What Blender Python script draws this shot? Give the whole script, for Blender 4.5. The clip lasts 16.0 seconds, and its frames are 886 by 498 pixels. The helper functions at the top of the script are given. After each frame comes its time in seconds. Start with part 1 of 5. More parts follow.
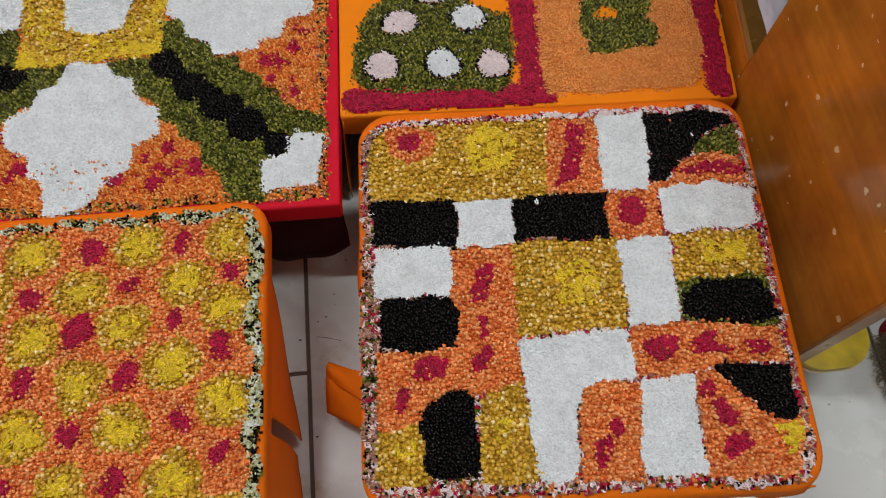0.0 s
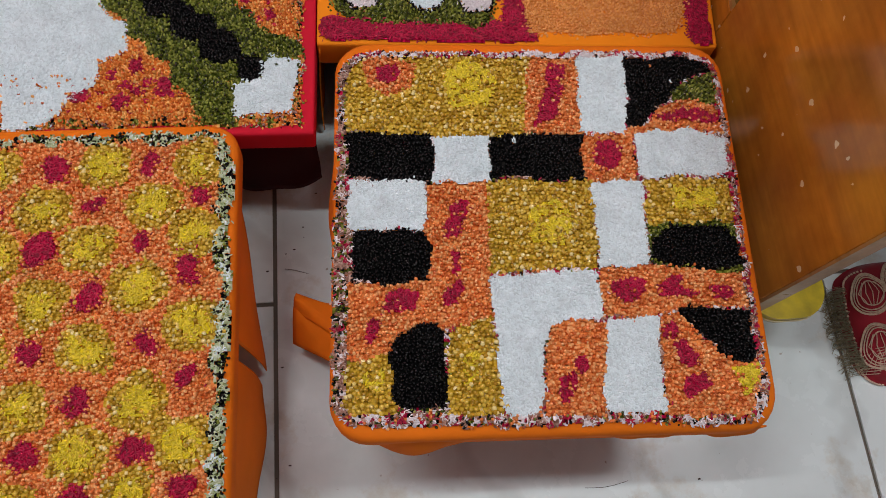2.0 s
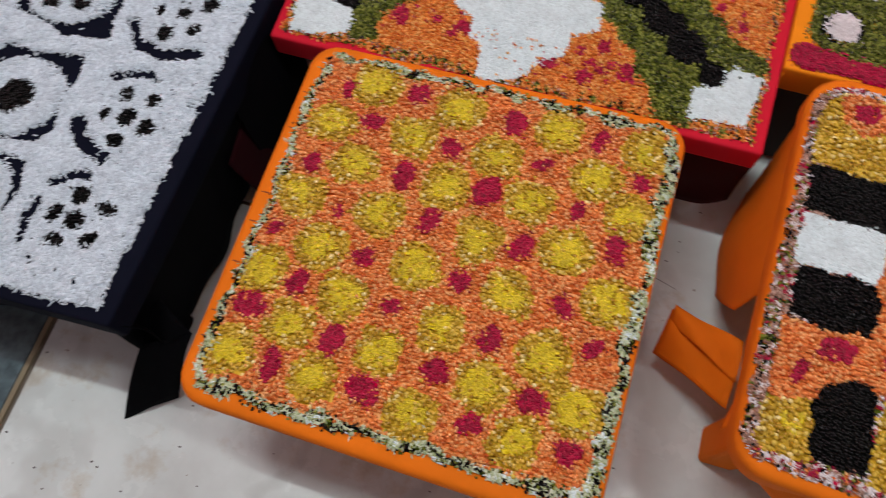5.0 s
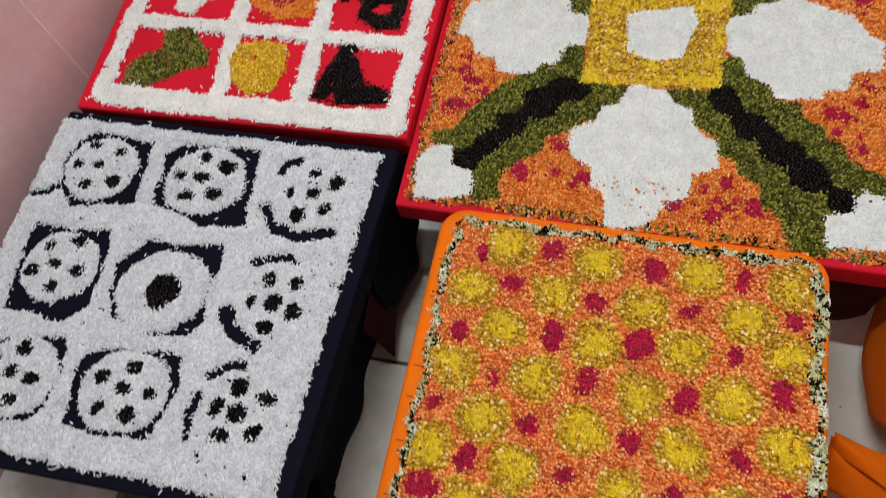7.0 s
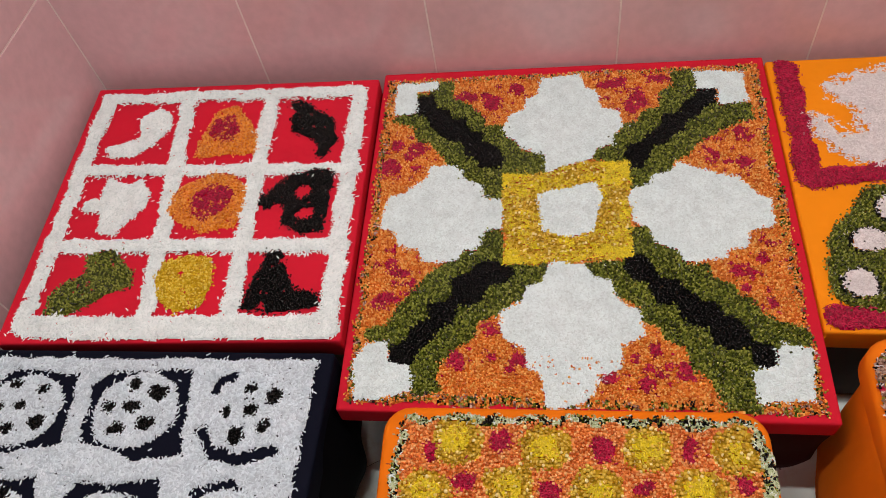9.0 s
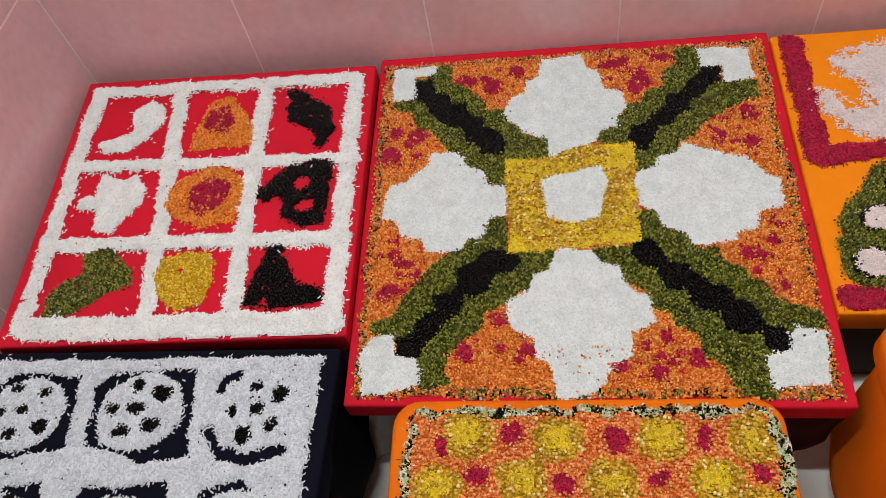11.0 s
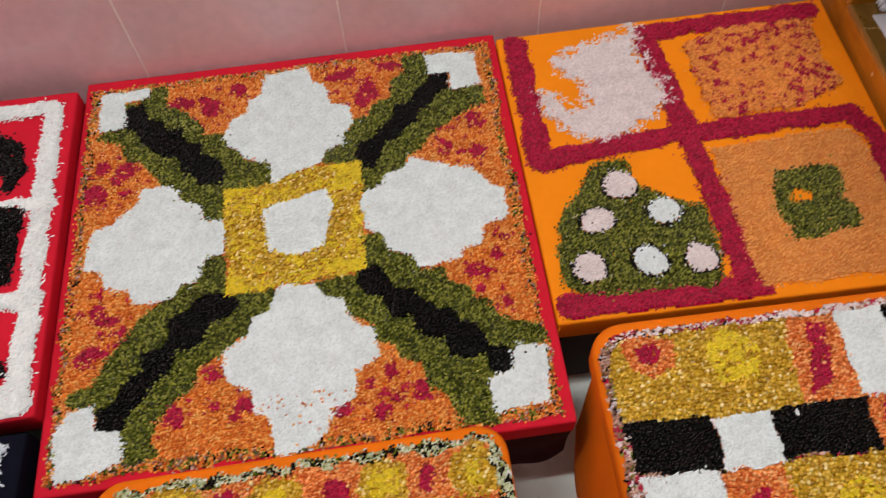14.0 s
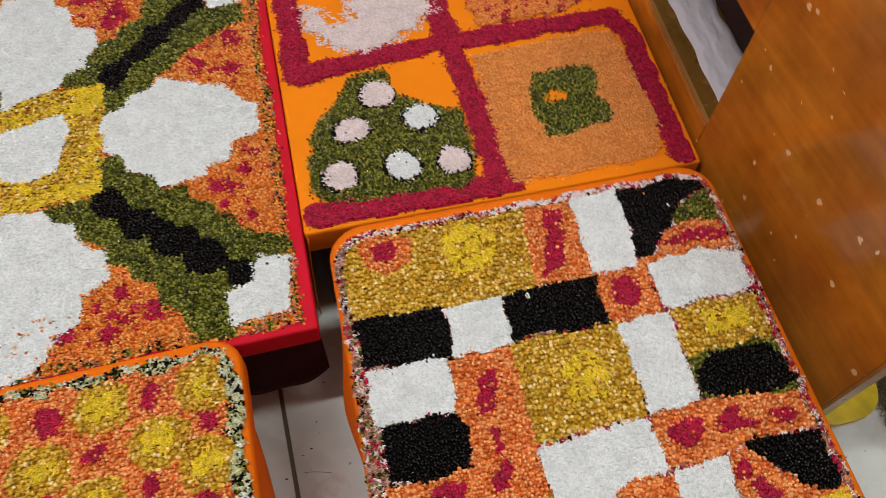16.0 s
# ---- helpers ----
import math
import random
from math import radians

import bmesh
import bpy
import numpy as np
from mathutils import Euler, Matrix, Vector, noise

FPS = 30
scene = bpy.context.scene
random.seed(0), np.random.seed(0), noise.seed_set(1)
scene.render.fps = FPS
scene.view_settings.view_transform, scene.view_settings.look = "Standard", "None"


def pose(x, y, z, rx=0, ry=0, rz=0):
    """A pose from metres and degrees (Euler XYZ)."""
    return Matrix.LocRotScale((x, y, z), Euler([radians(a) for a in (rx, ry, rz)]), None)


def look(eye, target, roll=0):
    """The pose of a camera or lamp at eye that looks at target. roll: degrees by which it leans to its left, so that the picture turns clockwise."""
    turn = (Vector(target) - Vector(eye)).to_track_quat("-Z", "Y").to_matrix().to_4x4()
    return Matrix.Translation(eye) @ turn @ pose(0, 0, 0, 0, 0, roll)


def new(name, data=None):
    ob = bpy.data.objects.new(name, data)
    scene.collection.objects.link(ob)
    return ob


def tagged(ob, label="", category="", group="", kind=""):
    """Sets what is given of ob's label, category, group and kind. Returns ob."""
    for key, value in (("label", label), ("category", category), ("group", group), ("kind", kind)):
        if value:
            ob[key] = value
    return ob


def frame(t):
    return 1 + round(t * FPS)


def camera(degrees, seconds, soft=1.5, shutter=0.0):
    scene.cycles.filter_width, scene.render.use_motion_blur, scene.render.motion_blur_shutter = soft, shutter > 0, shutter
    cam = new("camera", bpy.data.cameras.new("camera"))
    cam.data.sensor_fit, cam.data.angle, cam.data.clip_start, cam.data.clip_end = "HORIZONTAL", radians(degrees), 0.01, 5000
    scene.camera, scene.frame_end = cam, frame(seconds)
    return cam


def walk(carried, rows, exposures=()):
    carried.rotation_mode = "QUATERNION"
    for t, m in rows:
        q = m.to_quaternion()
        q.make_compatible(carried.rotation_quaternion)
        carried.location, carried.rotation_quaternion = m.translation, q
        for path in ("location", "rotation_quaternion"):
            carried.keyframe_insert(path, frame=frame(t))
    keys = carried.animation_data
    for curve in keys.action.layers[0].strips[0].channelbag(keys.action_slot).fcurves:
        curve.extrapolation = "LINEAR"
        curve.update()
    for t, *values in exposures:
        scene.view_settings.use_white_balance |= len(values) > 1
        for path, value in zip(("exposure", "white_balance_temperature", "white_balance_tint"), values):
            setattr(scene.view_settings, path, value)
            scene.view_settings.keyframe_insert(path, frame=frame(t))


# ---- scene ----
cam = camera(63.0, 16.0, soft=0.75, shutter=0.4)
PATH = [
    (0, (0.37, -0.696, 0.95), (0.495, 0.107, -0.877), 3.0),
    (0.5, (0.374, -0.699, 0.947), (0.547, 0.052, -0.898), 6.7),
    (1, (0.372, -0.704, 0.943), (0.569, 0.006, -0.916), 9.3),
    (1.5, (0.363, -0.708, 0.941), (0.569, -0.021, -0.925), 11.2),
    (2, (0.356, -0.708, 0.942), (0.578, -0.045, -0.932), 14.5),
    (2.5, (0.336, -0.713, 0.937), (0.555, -0.066, -0.943), 16.7),
    (3, (0.316, -0.721, 0.929), (0.519, -0.083, -0.956), 18.4),
    (3.5, (0.271, -0.728, 0.92), (0.373, -0.091, -0.973), 13.3),
    (4, (0.207, -0.743, 0.918), (0.14, -0.111, -0.978), 2.2),
    (4.5, (0.171, -0.752, 0.922), (-0.024, -0.09, -0.955), -4.0),
    (5, (0.127, -0.758, 0.93), (-0.188, -0.102, -0.932), -9.1),
    (5.2, (0.11, -0.765, 0.934), (-0.264, -0.109, -0.918), -11.5),
    (7.3, (-0.024, -0.692, 1.005), (-0.448, 0.198, -0.735), -16.4),
    (7.5, (-0.026, -0.686, 1.012), (-0.437, 0.275, -0.694), -15.1),
    (8, (-0.029, -0.672, 1.024), (-0.405, 0.397, -0.624), -14.3),
    (8.5, (-0.018, -0.654, 1.04), (-0.344, 0.489, -0.569), -13.2),
    (9, (-0.015, -0.646, 1.035), (-0.303, 0.514, -0.569), -12.3),
    (11.3, (-0.027, -0.615, 1.028), (-0.303, 0.486, -0.618), -14.7),
    (11.5, (-0.009, -0.603, 1.027), (-0.271, 0.49, -0.627), -15.6),
    (12, (0.024, -0.58, 1.019), (-0.158, 0.493, -0.658), -15.3),
    (12.5, (0.055, -0.571, 1.01), (-0.059, 0.489, -0.682), -13.3),
    (13, (0.092, -0.561, 1.003), (0.044, 0.494, -0.695), -10.1),
    (13.5, (0.117, -0.556, 0.994), (0.144, 0.481, -0.715), -6.7),
    (14, (0.149, -0.548, 0.99), (0.253, 0.517, -0.7), -3.6),
    (14.5, (0.19, -0.55, 0.994), (0.387, 0.583, -0.642), 2.0),
    (15, (0.238, -0.582, 0.976), (0.517, 0.503, -0.681), 7.2),
    (15.5, (0.27, -0.625, 0.966), (0.609, 0.349, -0.747), 8.1),
    (16, (0.33, -0.647, 0.917), (0.655, 0.333, -0.797), 3.3),
]
walk(cam, [(t, look(eye, target, roll)) for t, eye, target, roll in PATH], [(0, -0.17, 6800, 13), (1, -0.23, 6500, 13), (3, -0.21, 6450, 13), (5, -0.08, 6600, 12), (7.3, 0.02, 7250, 12), (12.5, -0.02, 7150, 13), (16, 0.01, 7150, 13)])

# ---- light ----
world = bpy.data.worlds.new("world")
scene.world = world
world.use_nodes = True
wn = world.node_tree.nodes
wn["Background"].inputs["Color"].default_value = (0.85, 0.92, 1.0, 1)
wn["Background"].inputs["Strength"].default_value = 0.12


def area_lamp(name, eye, target, wide, high, watts, colour):
    lamp = bpy.data.lights.new(name, "AREA")
    lamp.shape, lamp.size, lamp.size_y, lamp.energy, lamp.color = "RECTANGLE", wide, high, watts, colour
    ob = new(name, lamp)
    ob.matrix_world = look(eye, target)
    return ob


# a tube lamp high beside the tiled west wall, a ceiling tube over the altar and an added fill lamp at the unseen
# doorway to the south
area_lamp("wall_tube_lamp", (-0.50, -0.27, 2.30), (-0.48, -0.27, 0), 0.05, 1.0, 24.0, (0.93, 0.98, 1.0))
area_lamp("ceiling_tube_lamp", (1.30, -0.35, 2.60), (1.30, -0.35, 0), 1.2, 0.22, 22.0, (0.93, 0.98, 1.0))
area_lamp("south_fill_lamp", (0.1, -2.95, 1.15), (0.1, 0, 0.9), 1.5, 2.0, 1.8, (0.90, 0.96, 1.0))


# ---- materials ----
def material(name, rough=0.6, metal=0.0, spec=0.5):
    m = bpy.data.materials.new(name)
    m.use_nodes = True
    b = m.node_tree.nodes["Principled BSDF"]
    b.inputs["Roughness"].default_value, b.inputs["Metallic"].default_value = rough, metal
    b.inputs["Specular IOR Level"].default_value = spec
    return m, m.node_tree, b


def node(nt, kind, **inputs):
    n = nt.nodes.new(kind)
    for key, value in inputs.items():
        n.inputs[key.replace("_", " ")].default_value = value
    return n


def place(nt, what="Object"):
    return nt.nodes.new("ShaderNodeTexCoord").outputs[what]


def noise_at(nt, scale, detail=4.0, rough=0.55, stretch=None, what="Object"):
    n = node(nt, "ShaderNodeTexNoise", Scale=scale, Detail=detail, Roughness=rough)
    src = place(nt, what)
    if stretch:
        mp = nt.nodes.new("ShaderNodeMapping")
        mp.inputs["Scale"].default_value = stretch
        nt.links.new(src, mp.inputs["Vector"])
        src = mp.outputs["Vector"]
    nt.links.new(src, n.inputs["Vector"])
    return n.outputs["Fac"]


def ramp(nt, fac, *stops):
    r = nt.nodes.new("ShaderNodeValToRGB")
    e = r.color_ramp.elements
    while len(e) < len(stops):
        e.new(0.5)
    for el, (pos, col) in zip(e, stops):
        el.position, el.color = pos, (*col, 1)
    nt.links.new(fac, r.inputs["Fac"])
    return r.outputs["Color"]


def mixed(nt, fac, a, b, how="MIX"):
    m = nt.nodes.new("ShaderNodeMix")
    m.data_type, m.blend_type = "RGBA", how
    for sock, val in ((m.inputs[0], fac), (m.inputs[6], a), (m.inputs[7], b)):
        if isinstance(val, (int, float)):
            sock.default_value = val
        elif isinstance(val, tuple):
            sock.default_value = (*val, 1)
        else:
            nt.links.new(val, sock)
    return m.outputs[2]


def bumped(nt, b, *pairs):
    """Relief from (height, strength, distance) in turn."""
    last = None
    for height, strength, far in pairs:
        n = node(nt, "ShaderNodeBump", Strength=strength, Distance=far)
        nt.links.new(height, n.inputs["Height"])
        if last:
            nt.links.new(last, n.inputs["Normal"])
        last = n.outputs["Normal"]
    nt.links.new(last, b.inputs["Normal"])


def cloth_material(name, colour, fade=0.85, rough=0.8, sheen=0.12, spec=0.2):
    m, nt, b = material(name, rough, 0, spec)
    wide = noise_at(nt, 9, 3)
    nt.links.new(ramp(nt, wide, (0.3, tuple(c * fade for c in colour)), (0.7, colour)), b.inputs["Base Color"])
    b.inputs["Sheen Weight"].default_value = sheen
    bumped(nt, b, (noise_at(nt, 1500, 1), 0.25, 0.0004), (noise_at(nt, 28, 2, stretch=(1, 1, 0.35)), 0.5, 0.004))
    return m


def marble_material():
    m, nt, b = material("white_marble", 0.22, 0, 0.5)
    cloud = ramp(nt, noise_at(nt, 2.4, 7, 0.6), (0.32, (0.57, 0.61, 0.59)), (0.48, (0.71, 0.775, 0.755)), (0.66, (0.80, 0.87, 0.855)))
    # brown stains in loose blotches
    stain = ramp(nt, noise_at(nt, 9.0, 6, 0.66), (0.56, (1, 1, 1)), (0.66, (0.80, 0.70, 0.60)), (0.76, (0.60, 0.46, 0.36)))
    c = mixed(nt, 0.75, cloud, stain, "MULTIPLY")
    wave = node(nt, "ShaderNodeTexWave", Scale=1.3, Distortion=11.0, Detail=5.0)
    wave.inputs["Detail Scale"].default_value = 1.6
    nt.links.new(place(nt), wave.inputs["Vector"])
    vein = ramp(nt, wave.outputs["Fac"], (0.0, (0.80, 0.79, 0.78)), (0.10, (1, 1, 1)))
    c = mixed(nt, 0.7, c, vein, "MULTIPLY")
    speck = ramp(nt, noise_at(nt, 70, 2, 0.5), (0.735, (1, 1, 1)), (0.76, (0.45, 0.37, 0.30)))
    nt.links.new(mixed(nt, 0.8, c, speck, "MULTIPLY"), b.inputs["Base Color"])
    r = ramp(nt, noise_at(nt, 14, 5, 0.6), (0.35, (0.16, 0.16, 0.16)), (0.7, (0.34, 0.34, 0.34)))
    nt.links.new(r, b.inputs["Roughness"])
    return m


def tile_material():
    m, nt, b = material("pink_wall_tile", 0.16, 0, 0.5)
    soft = ramp(nt, noise_at(nt, 2.2, 4, 0.5), (0.3, (0.72, 0.465, 0.492)), (0.5, (0.77, 0.512, 0.542)), (0.72, (0.81, 0.562, 0.594)))
    fine = ramp(nt, noise_at(nt, 60, 3), (0.35, (0.93, 0.93, 0.93)), (0.65, (1, 1, 1)))
    nt.links.new(mixed(nt, 1.0, soft, fine, "MULTIPLY"), b.inputs["Base Color"])
    bumped(nt, b, (noise_at(nt, 7, 2), 0.15, 0.004))
    return m


def gold_material(name="gold_brown_paint", base=(0.64, 0.265, 0.026), dark=(0.30, 0.092, 0.012), specks=True, rough=0.30):
    m, nt, b = material(name, rough, 0.12, 0.5)
    grain = noise_at(nt, 6, 6, 0.6, stretch=(1, 1, 1))
    c = ramp(nt, grain, (0.30, dark), (0.66, base))
    streak = ramp(nt, noise_at(nt, 90, 3, 0.6, stretch=(1, 0.08, 1)), (0.3, (0.82, 0.82, 0.82)), (0.7, (1.08, 1.06, 1.0)))
    c = mixed(nt, 1.0, c, streak, "MULTIPLY")
    if specks:
        spot = nt.nodes.new("ShaderNodeTexVoronoi")
        spot.inputs["Scale"].default_value = 58
        flat = nt.nodes.new("ShaderNodeMapping")
        flat.inputs["Scale"].default_value = (0, 1, 1)
        shake = nt.nodes.new("ShaderNodeTexNoise")
        shake.inputs["Scale"].default_value = 130
        nt.links.new(place(nt), shake.inputs["Vector"])
        bent = nt.nodes.new("ShaderNodeVectorMath")
        bent.operation = "MULTIPLY_ADD"
        bent.inputs[1].default_value = (0.009, 0.009, 0.009)
        nt.links.new(shake.outputs["Color"], bent.inputs[0])
        nt.links.new(place(nt), bent.inputs[2])
        nt.links.new(bent.outputs[0], flat.inputs["Vector"])
        nt.links.new(flat.outputs["Vector"], spot.inputs["Vector"])
        size = nt.nodes.new("ShaderNodeMath")
        size.operation = "MULTIPLY"
        size.inputs[1].default_value = 0.20
        sep = nt.nodes.new("ShaderNodeSeparateColor")
        nt.links.new(spot.outputs["Color"], sep.inputs[0])
        cube = nt.nodes.new("ShaderNodeMath")
        cube.operation = "POWER"
        cube.inputs[1].default_value = 6.0
        nt.links.new(sep.outputs[0], cube.inputs[0])
        nt.links.new(cube.outputs[0], size.inputs[0])
        less = nt.nodes.new("ShaderNodeMath")
        less.operation = "LESS_THAN"
        nt.links.new(spot.outputs["Distance"], less.inputs[0])
        nt.links.new(size.outputs[0], less.inputs[1])
        c = mixed(nt, less.outputs[0], c, (0.80, 0.60, 0.30))
    nt.links.new(c, b.inputs["Base Color"])
    r = ramp(nt, noise_at(nt, 18, 4), (0.3, (rough * 0.7,) * 3), (0.7, (rough * 1.4,) * 3))
    nt.links.new(r, b.inputs["Roughness"])
    bumped(nt, b, (noise_at(nt, 120, 3, stretch=(1, 0.1, 1)), 0.12, 0.0006))
    return m


def plain_material(name, colour, rough=0.7, vary=0.15, scale=20, metal=0.0):
    m, nt, b = material(name, rough, metal, 0.4)
    nt.links.new(ramp(nt, noise_at(nt, scale, 4), (0.3, tuple(c * (1 - vary) for c in colour)), (0.7, colour)), b.inputs["Base Color"])
    bumped(nt, b, (noise_at(nt, scale * 8, 2), 0.15, 0.001))
    return m


MARBLE, TILE, GOLD = marble_material(), tile_material(), gold_material(rough=0.15)
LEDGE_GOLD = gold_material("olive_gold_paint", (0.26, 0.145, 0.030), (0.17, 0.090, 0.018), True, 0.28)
GROUT = plain_material("pale_grout", (0.90, 0.76, 0.73), 0.8)
FLOOR_GROUT = plain_material("brown_grout", (0.16, 0.13, 0.10), 0.85)
GRANITE = plain_material("teal_granite", (0.12, 0.18, 0.20), 0.3, 0.6, 60)
BRASS_STRIP = plain_material("tan_joint_strip", (0.30, 0.24, 0.15), 0.6)
PAINT = plain_material("cream_wall_paint", (0.36, 0.35, 0.335), 0.8, 0.05, 3)
CEILING = plain_material("white_ceiling_paint", (0.62, 0.62, 0.60), 0.9, 0.03, 3)
RED_CLOTH = cloth_material("red_cloth", (0.64, 0.013, 0.034), sheen=0.0, spec=0.12)
ORANGE_CLOTH = cloth_material("orange_cloth", (0.86, 0.190, 0.008), sheen=0.0, spec=0.12)
AMBER_CLOTH = cloth_material("amber_orange_cloth", (0.92, 0.270, 0.010), 0.92, sheen=0.0, spec=0.12)
NAVY_CLOTH = cloth_material("navy_black_cloth", (0.005, 0.006, 0.014), sheen=0.0, spec=0.05)
BLACK_CLOTH = cloth_material("black_cloth", (0.003, 0.0028, 0.004), sheen=0.0, spec=0.04)
WOOD = plain_material("dark_stool_wood", (0.10, 0.05, 0.03), 0.6)


# ---- mesh helpers ----
def mesh_of(name, bm, smooth=False):
    me = bpy.data.meshes.new(name)
    bmesh.ops.recalc_face_normals(bm, faces=bm.faces)
    bm.to_mesh(me)
    bm.free()
    if smooth:
        me.polygons.foreach_set("use_smooth", [True] * len(me.polygons))
    return me


def thing(name, label, category, group="", kind="", at=(0, 0, 0)):
    ob = tagged(new(name), label, category, group, kind)
    ob.location = at
    return ob


def part(name, bm, mat, parent=None, label="", smooth=False):
    ob = new(name, mesh_of(name, bm, smooth))
    ob.data.materials.append(mat)
    if parent:
        ob.parent = parent
        if parent.parent is None:
            ob.matrix_parent_inverse = Matrix.Translation(-parent.matrix_basis.translation)
    if label:
        ob["label"] = label
    return ob


def box(bm, x0, x1, y0, y1, z0, z1, bevel=0.0, seg=2):
    got = bmesh.ops.create_cube(bm, size=1, matrix=Matrix.LocRotScale(((x0 + x1) / 2, (y0 + y1) / 2, (z0 + z1) / 2), None, (x1 - x0, y1 - y0, z1 - z0)))
    if bevel:
        edges = list({e for v in got["verts"] for e in v.link_edges})
        bmesh.ops.bevel(bm, geom=edges, offset=bevel, segments=seg, profile=0.5, affect="EDGES")
    return bm


def boxed(name, x0, x1, y0, y1, z0, z1, mat, parent=None, label="", bevel=0.0):
    return part(name, box(bmesh.new(), x0, x1, y0, y1, z0, z1, bevel), mat, parent, label)


def structure(ob, label):
    return tagged(ob, label, kind="structure")


# ---- the room ----
WALL_Y, WALL_X, EAST, SOUTH, TOP = 0.330, -0.822, 2.9, -3.0, 2.65
floor = structure(boxed("floor", WALL_X - 0.1, EAST + 0.1, SOUTH - 1.5, WALL_Y + 0.1, -0.06, -0.004, FLOOR_GROUT), "stained white marble slab floor with brown joints")
wall_north = structure(boxed("wall_north", WALL_X - 0.1, EAST + 0.1, WALL_Y + 0.0006, WALL_Y + 0.12, -0.06, TOP, GROUT), "wall clad in glossy pink ceramic tiles")
wall_west = structure(boxed("wall_west", WALL_X - 0.12, WALL_X - 0.0006, SOUTH - 0.1, WALL_Y + 0.0006, -0.06, TOP, GROUT), "wall clad in glossy pink ceramic tiles")
wall_east = structure(boxed("wall_east", EAST, EAST + 0.12, SOUTH - 0.1, WALL_Y, -0.004, TOP, PAINT), "plain painted wall")
ceiling = structure(boxed("ceiling", WALL_X - 0.12, EAST + 0.12, SOUTH - 0.1, WALL_Y + 0.12, TOP, TOP + 0.1, CEILING), "plain white ceiling")
bm = bmesh.new()
for x0, x1, z0, z1 in ((WALL_X, -0.7, -0.004, TOP), (0.9, EAST, -0.004, TOP), (-0.7, 0.9, 2.2, TOP)):
    box(bm, x0, x1, SOUTH - 0.12, SOUTH, z0, z1)
wall_south = structure(part("wall_south", bm, PAINT), "plain painted wall with a doorway")


# ---- stools ----
def lerp(a, b, k):
    return a + (b - a) * k


class Board:
    """A four-cornered top: corners back left, back right, front right, front left; u runs right, v runs back."""

    def __init__(self, tl, tr, br, bl, z):
        self.tl, self.tr, self.br, self.bl, self.z = (np.array(c) for c in (tl, tr, br, bl, z))
        self.w = float((np.linalg.norm(self.tr - self.tl) + np.linalg.norm(self.br - self.bl)) / 2)
        self.h = float((np.linalg.norm(self.tl - self.bl) + np.linalg.norm(self.tr - self.br)) / 2)

    def at(self, u, v):
        u, v = np.asarray(u, float)[..., None], np.asarray(v, float)[..., None]
        return (self.bl * (1 - u) + self.br * u) * (1 - v) + (self.tl * (1 - u) + self.tr * u) * v


def top_slab(board, thick, radius, bevel, out=0.0):
    """A slab with rounded corners and softened upper edge."""
    bm = bmesh.new()
    ring = []
    ru, rv = radius / board.w, radius / board.h
    for cu, cv, a0 in ((1 - ru, 1 - rv, 0), (ru, 1 - rv, 90), (ru, rv, 180), (1 - ru, rv, 270)):
        for k in range(7):
            a = radians(a0 + 15 * k)
            ring.append((cu + ru * math.cos(a), cv + rv * math.sin(a)))
    def ringed(inset, z):
        cx = 0.5
        return [bm.verts.new((*board.at(cx + (u - cx) * (1 - 2 * inset / board.w), cx + (v - cx) * (1 - 2 * inset / board.h)), z)) for u, v in ring]
    z = float(board.z)
    loops = [ringed(bevel + 0.004, z), ringed(bevel + 0.001, z), ringed(bevel * 0.55, z - bevel * 0.12), ringed(bevel * 0.2, z - bevel * 0.45), ringed(0, z - bevel), ringed(0, z - bevel - 0.003), ringed(-out, z - thick + 0.003), ringed(0.001, z - thick), ringed(0.012, z - thick - 0.002), ringed(0.03, z - thick - 0.002)]
    for a, b in zip(loops, loops[1:]):
        for i in range(len(a)):
            j = (i + 1) % len(a)
            bm.faces.new((a[i], a[j], b[j], b[i]))
    bm.faces.new(loops[0])
    bm.faces.new(loops[-1][::-1])
    return bm


def stool(board, label, cloth, thick, radius, bevel, leg, leg_mat, inset=0.05, slab=None, shade_block=None, deep=0.09):
    c = board.at(0.5, 0.5)
    ob = thing("low_stool", label, "stool", "cloth-covered low stools", at=(float(c[0]), float(c[1]), 0))
    part("tabletop", top_slab(slab or board, thick, radius, bevel), cloth, ob, smooth=True)
    for u in (inset / board.w, 1 - inset / board.w):
        for v in (inset / board.h, 1 - inset / board.h):
            x, y = board.at(u, v)
            boxed("leg", x - leg, x + leg, y - leg, y + leg, 0, float(board.z) - thick - 0.002, leg_mat, ob, bevel=0.006)
    # a solid block added to hold the dark beneath the top
    if shade_block:
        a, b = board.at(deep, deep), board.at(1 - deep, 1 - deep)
        boxed("shade_block", a[0], b[0], a[1], b[1], 0.003, float(board.z) - thick - 0.003, shade_block, ob)
    return ob


BOARD_R = Board((-0.806, 0.302), (-0.293, 0.290), (-0.281, -0.207), (-0.770, -0.213), 0.232)
BOARD_M = Board((-0.290, 0.314), (0.327, 0.309), (0.305, -0.302), (-0.279, -0.292), 0.214)
BOARD_O = Board((0.336, 0.304), (0.852, 0.300), (0.801, -0.203), (0.317, -0.185), 0.216)
BOARD_D = Board((-0.785, -0.222), (-0.288, -0.226), (-0.297, -0.688), (-0.775, -0.705), 0.232)
BOARD_B = Board((-0.214, -0.300), (0.226, -0.300), (0.220, -0.720), (-0.210, -0.725), 0.222)
BOARD_C = Board((0.343, -0.228), (0.777, -0.238), (0.744, -0.662), (0.317, -0.634), 0.253)
SLAB_M = Board((-0.291, 0.326), (0.333, 0.320), (0.309, -0.305), (-0.281, -0.296), 0.214)
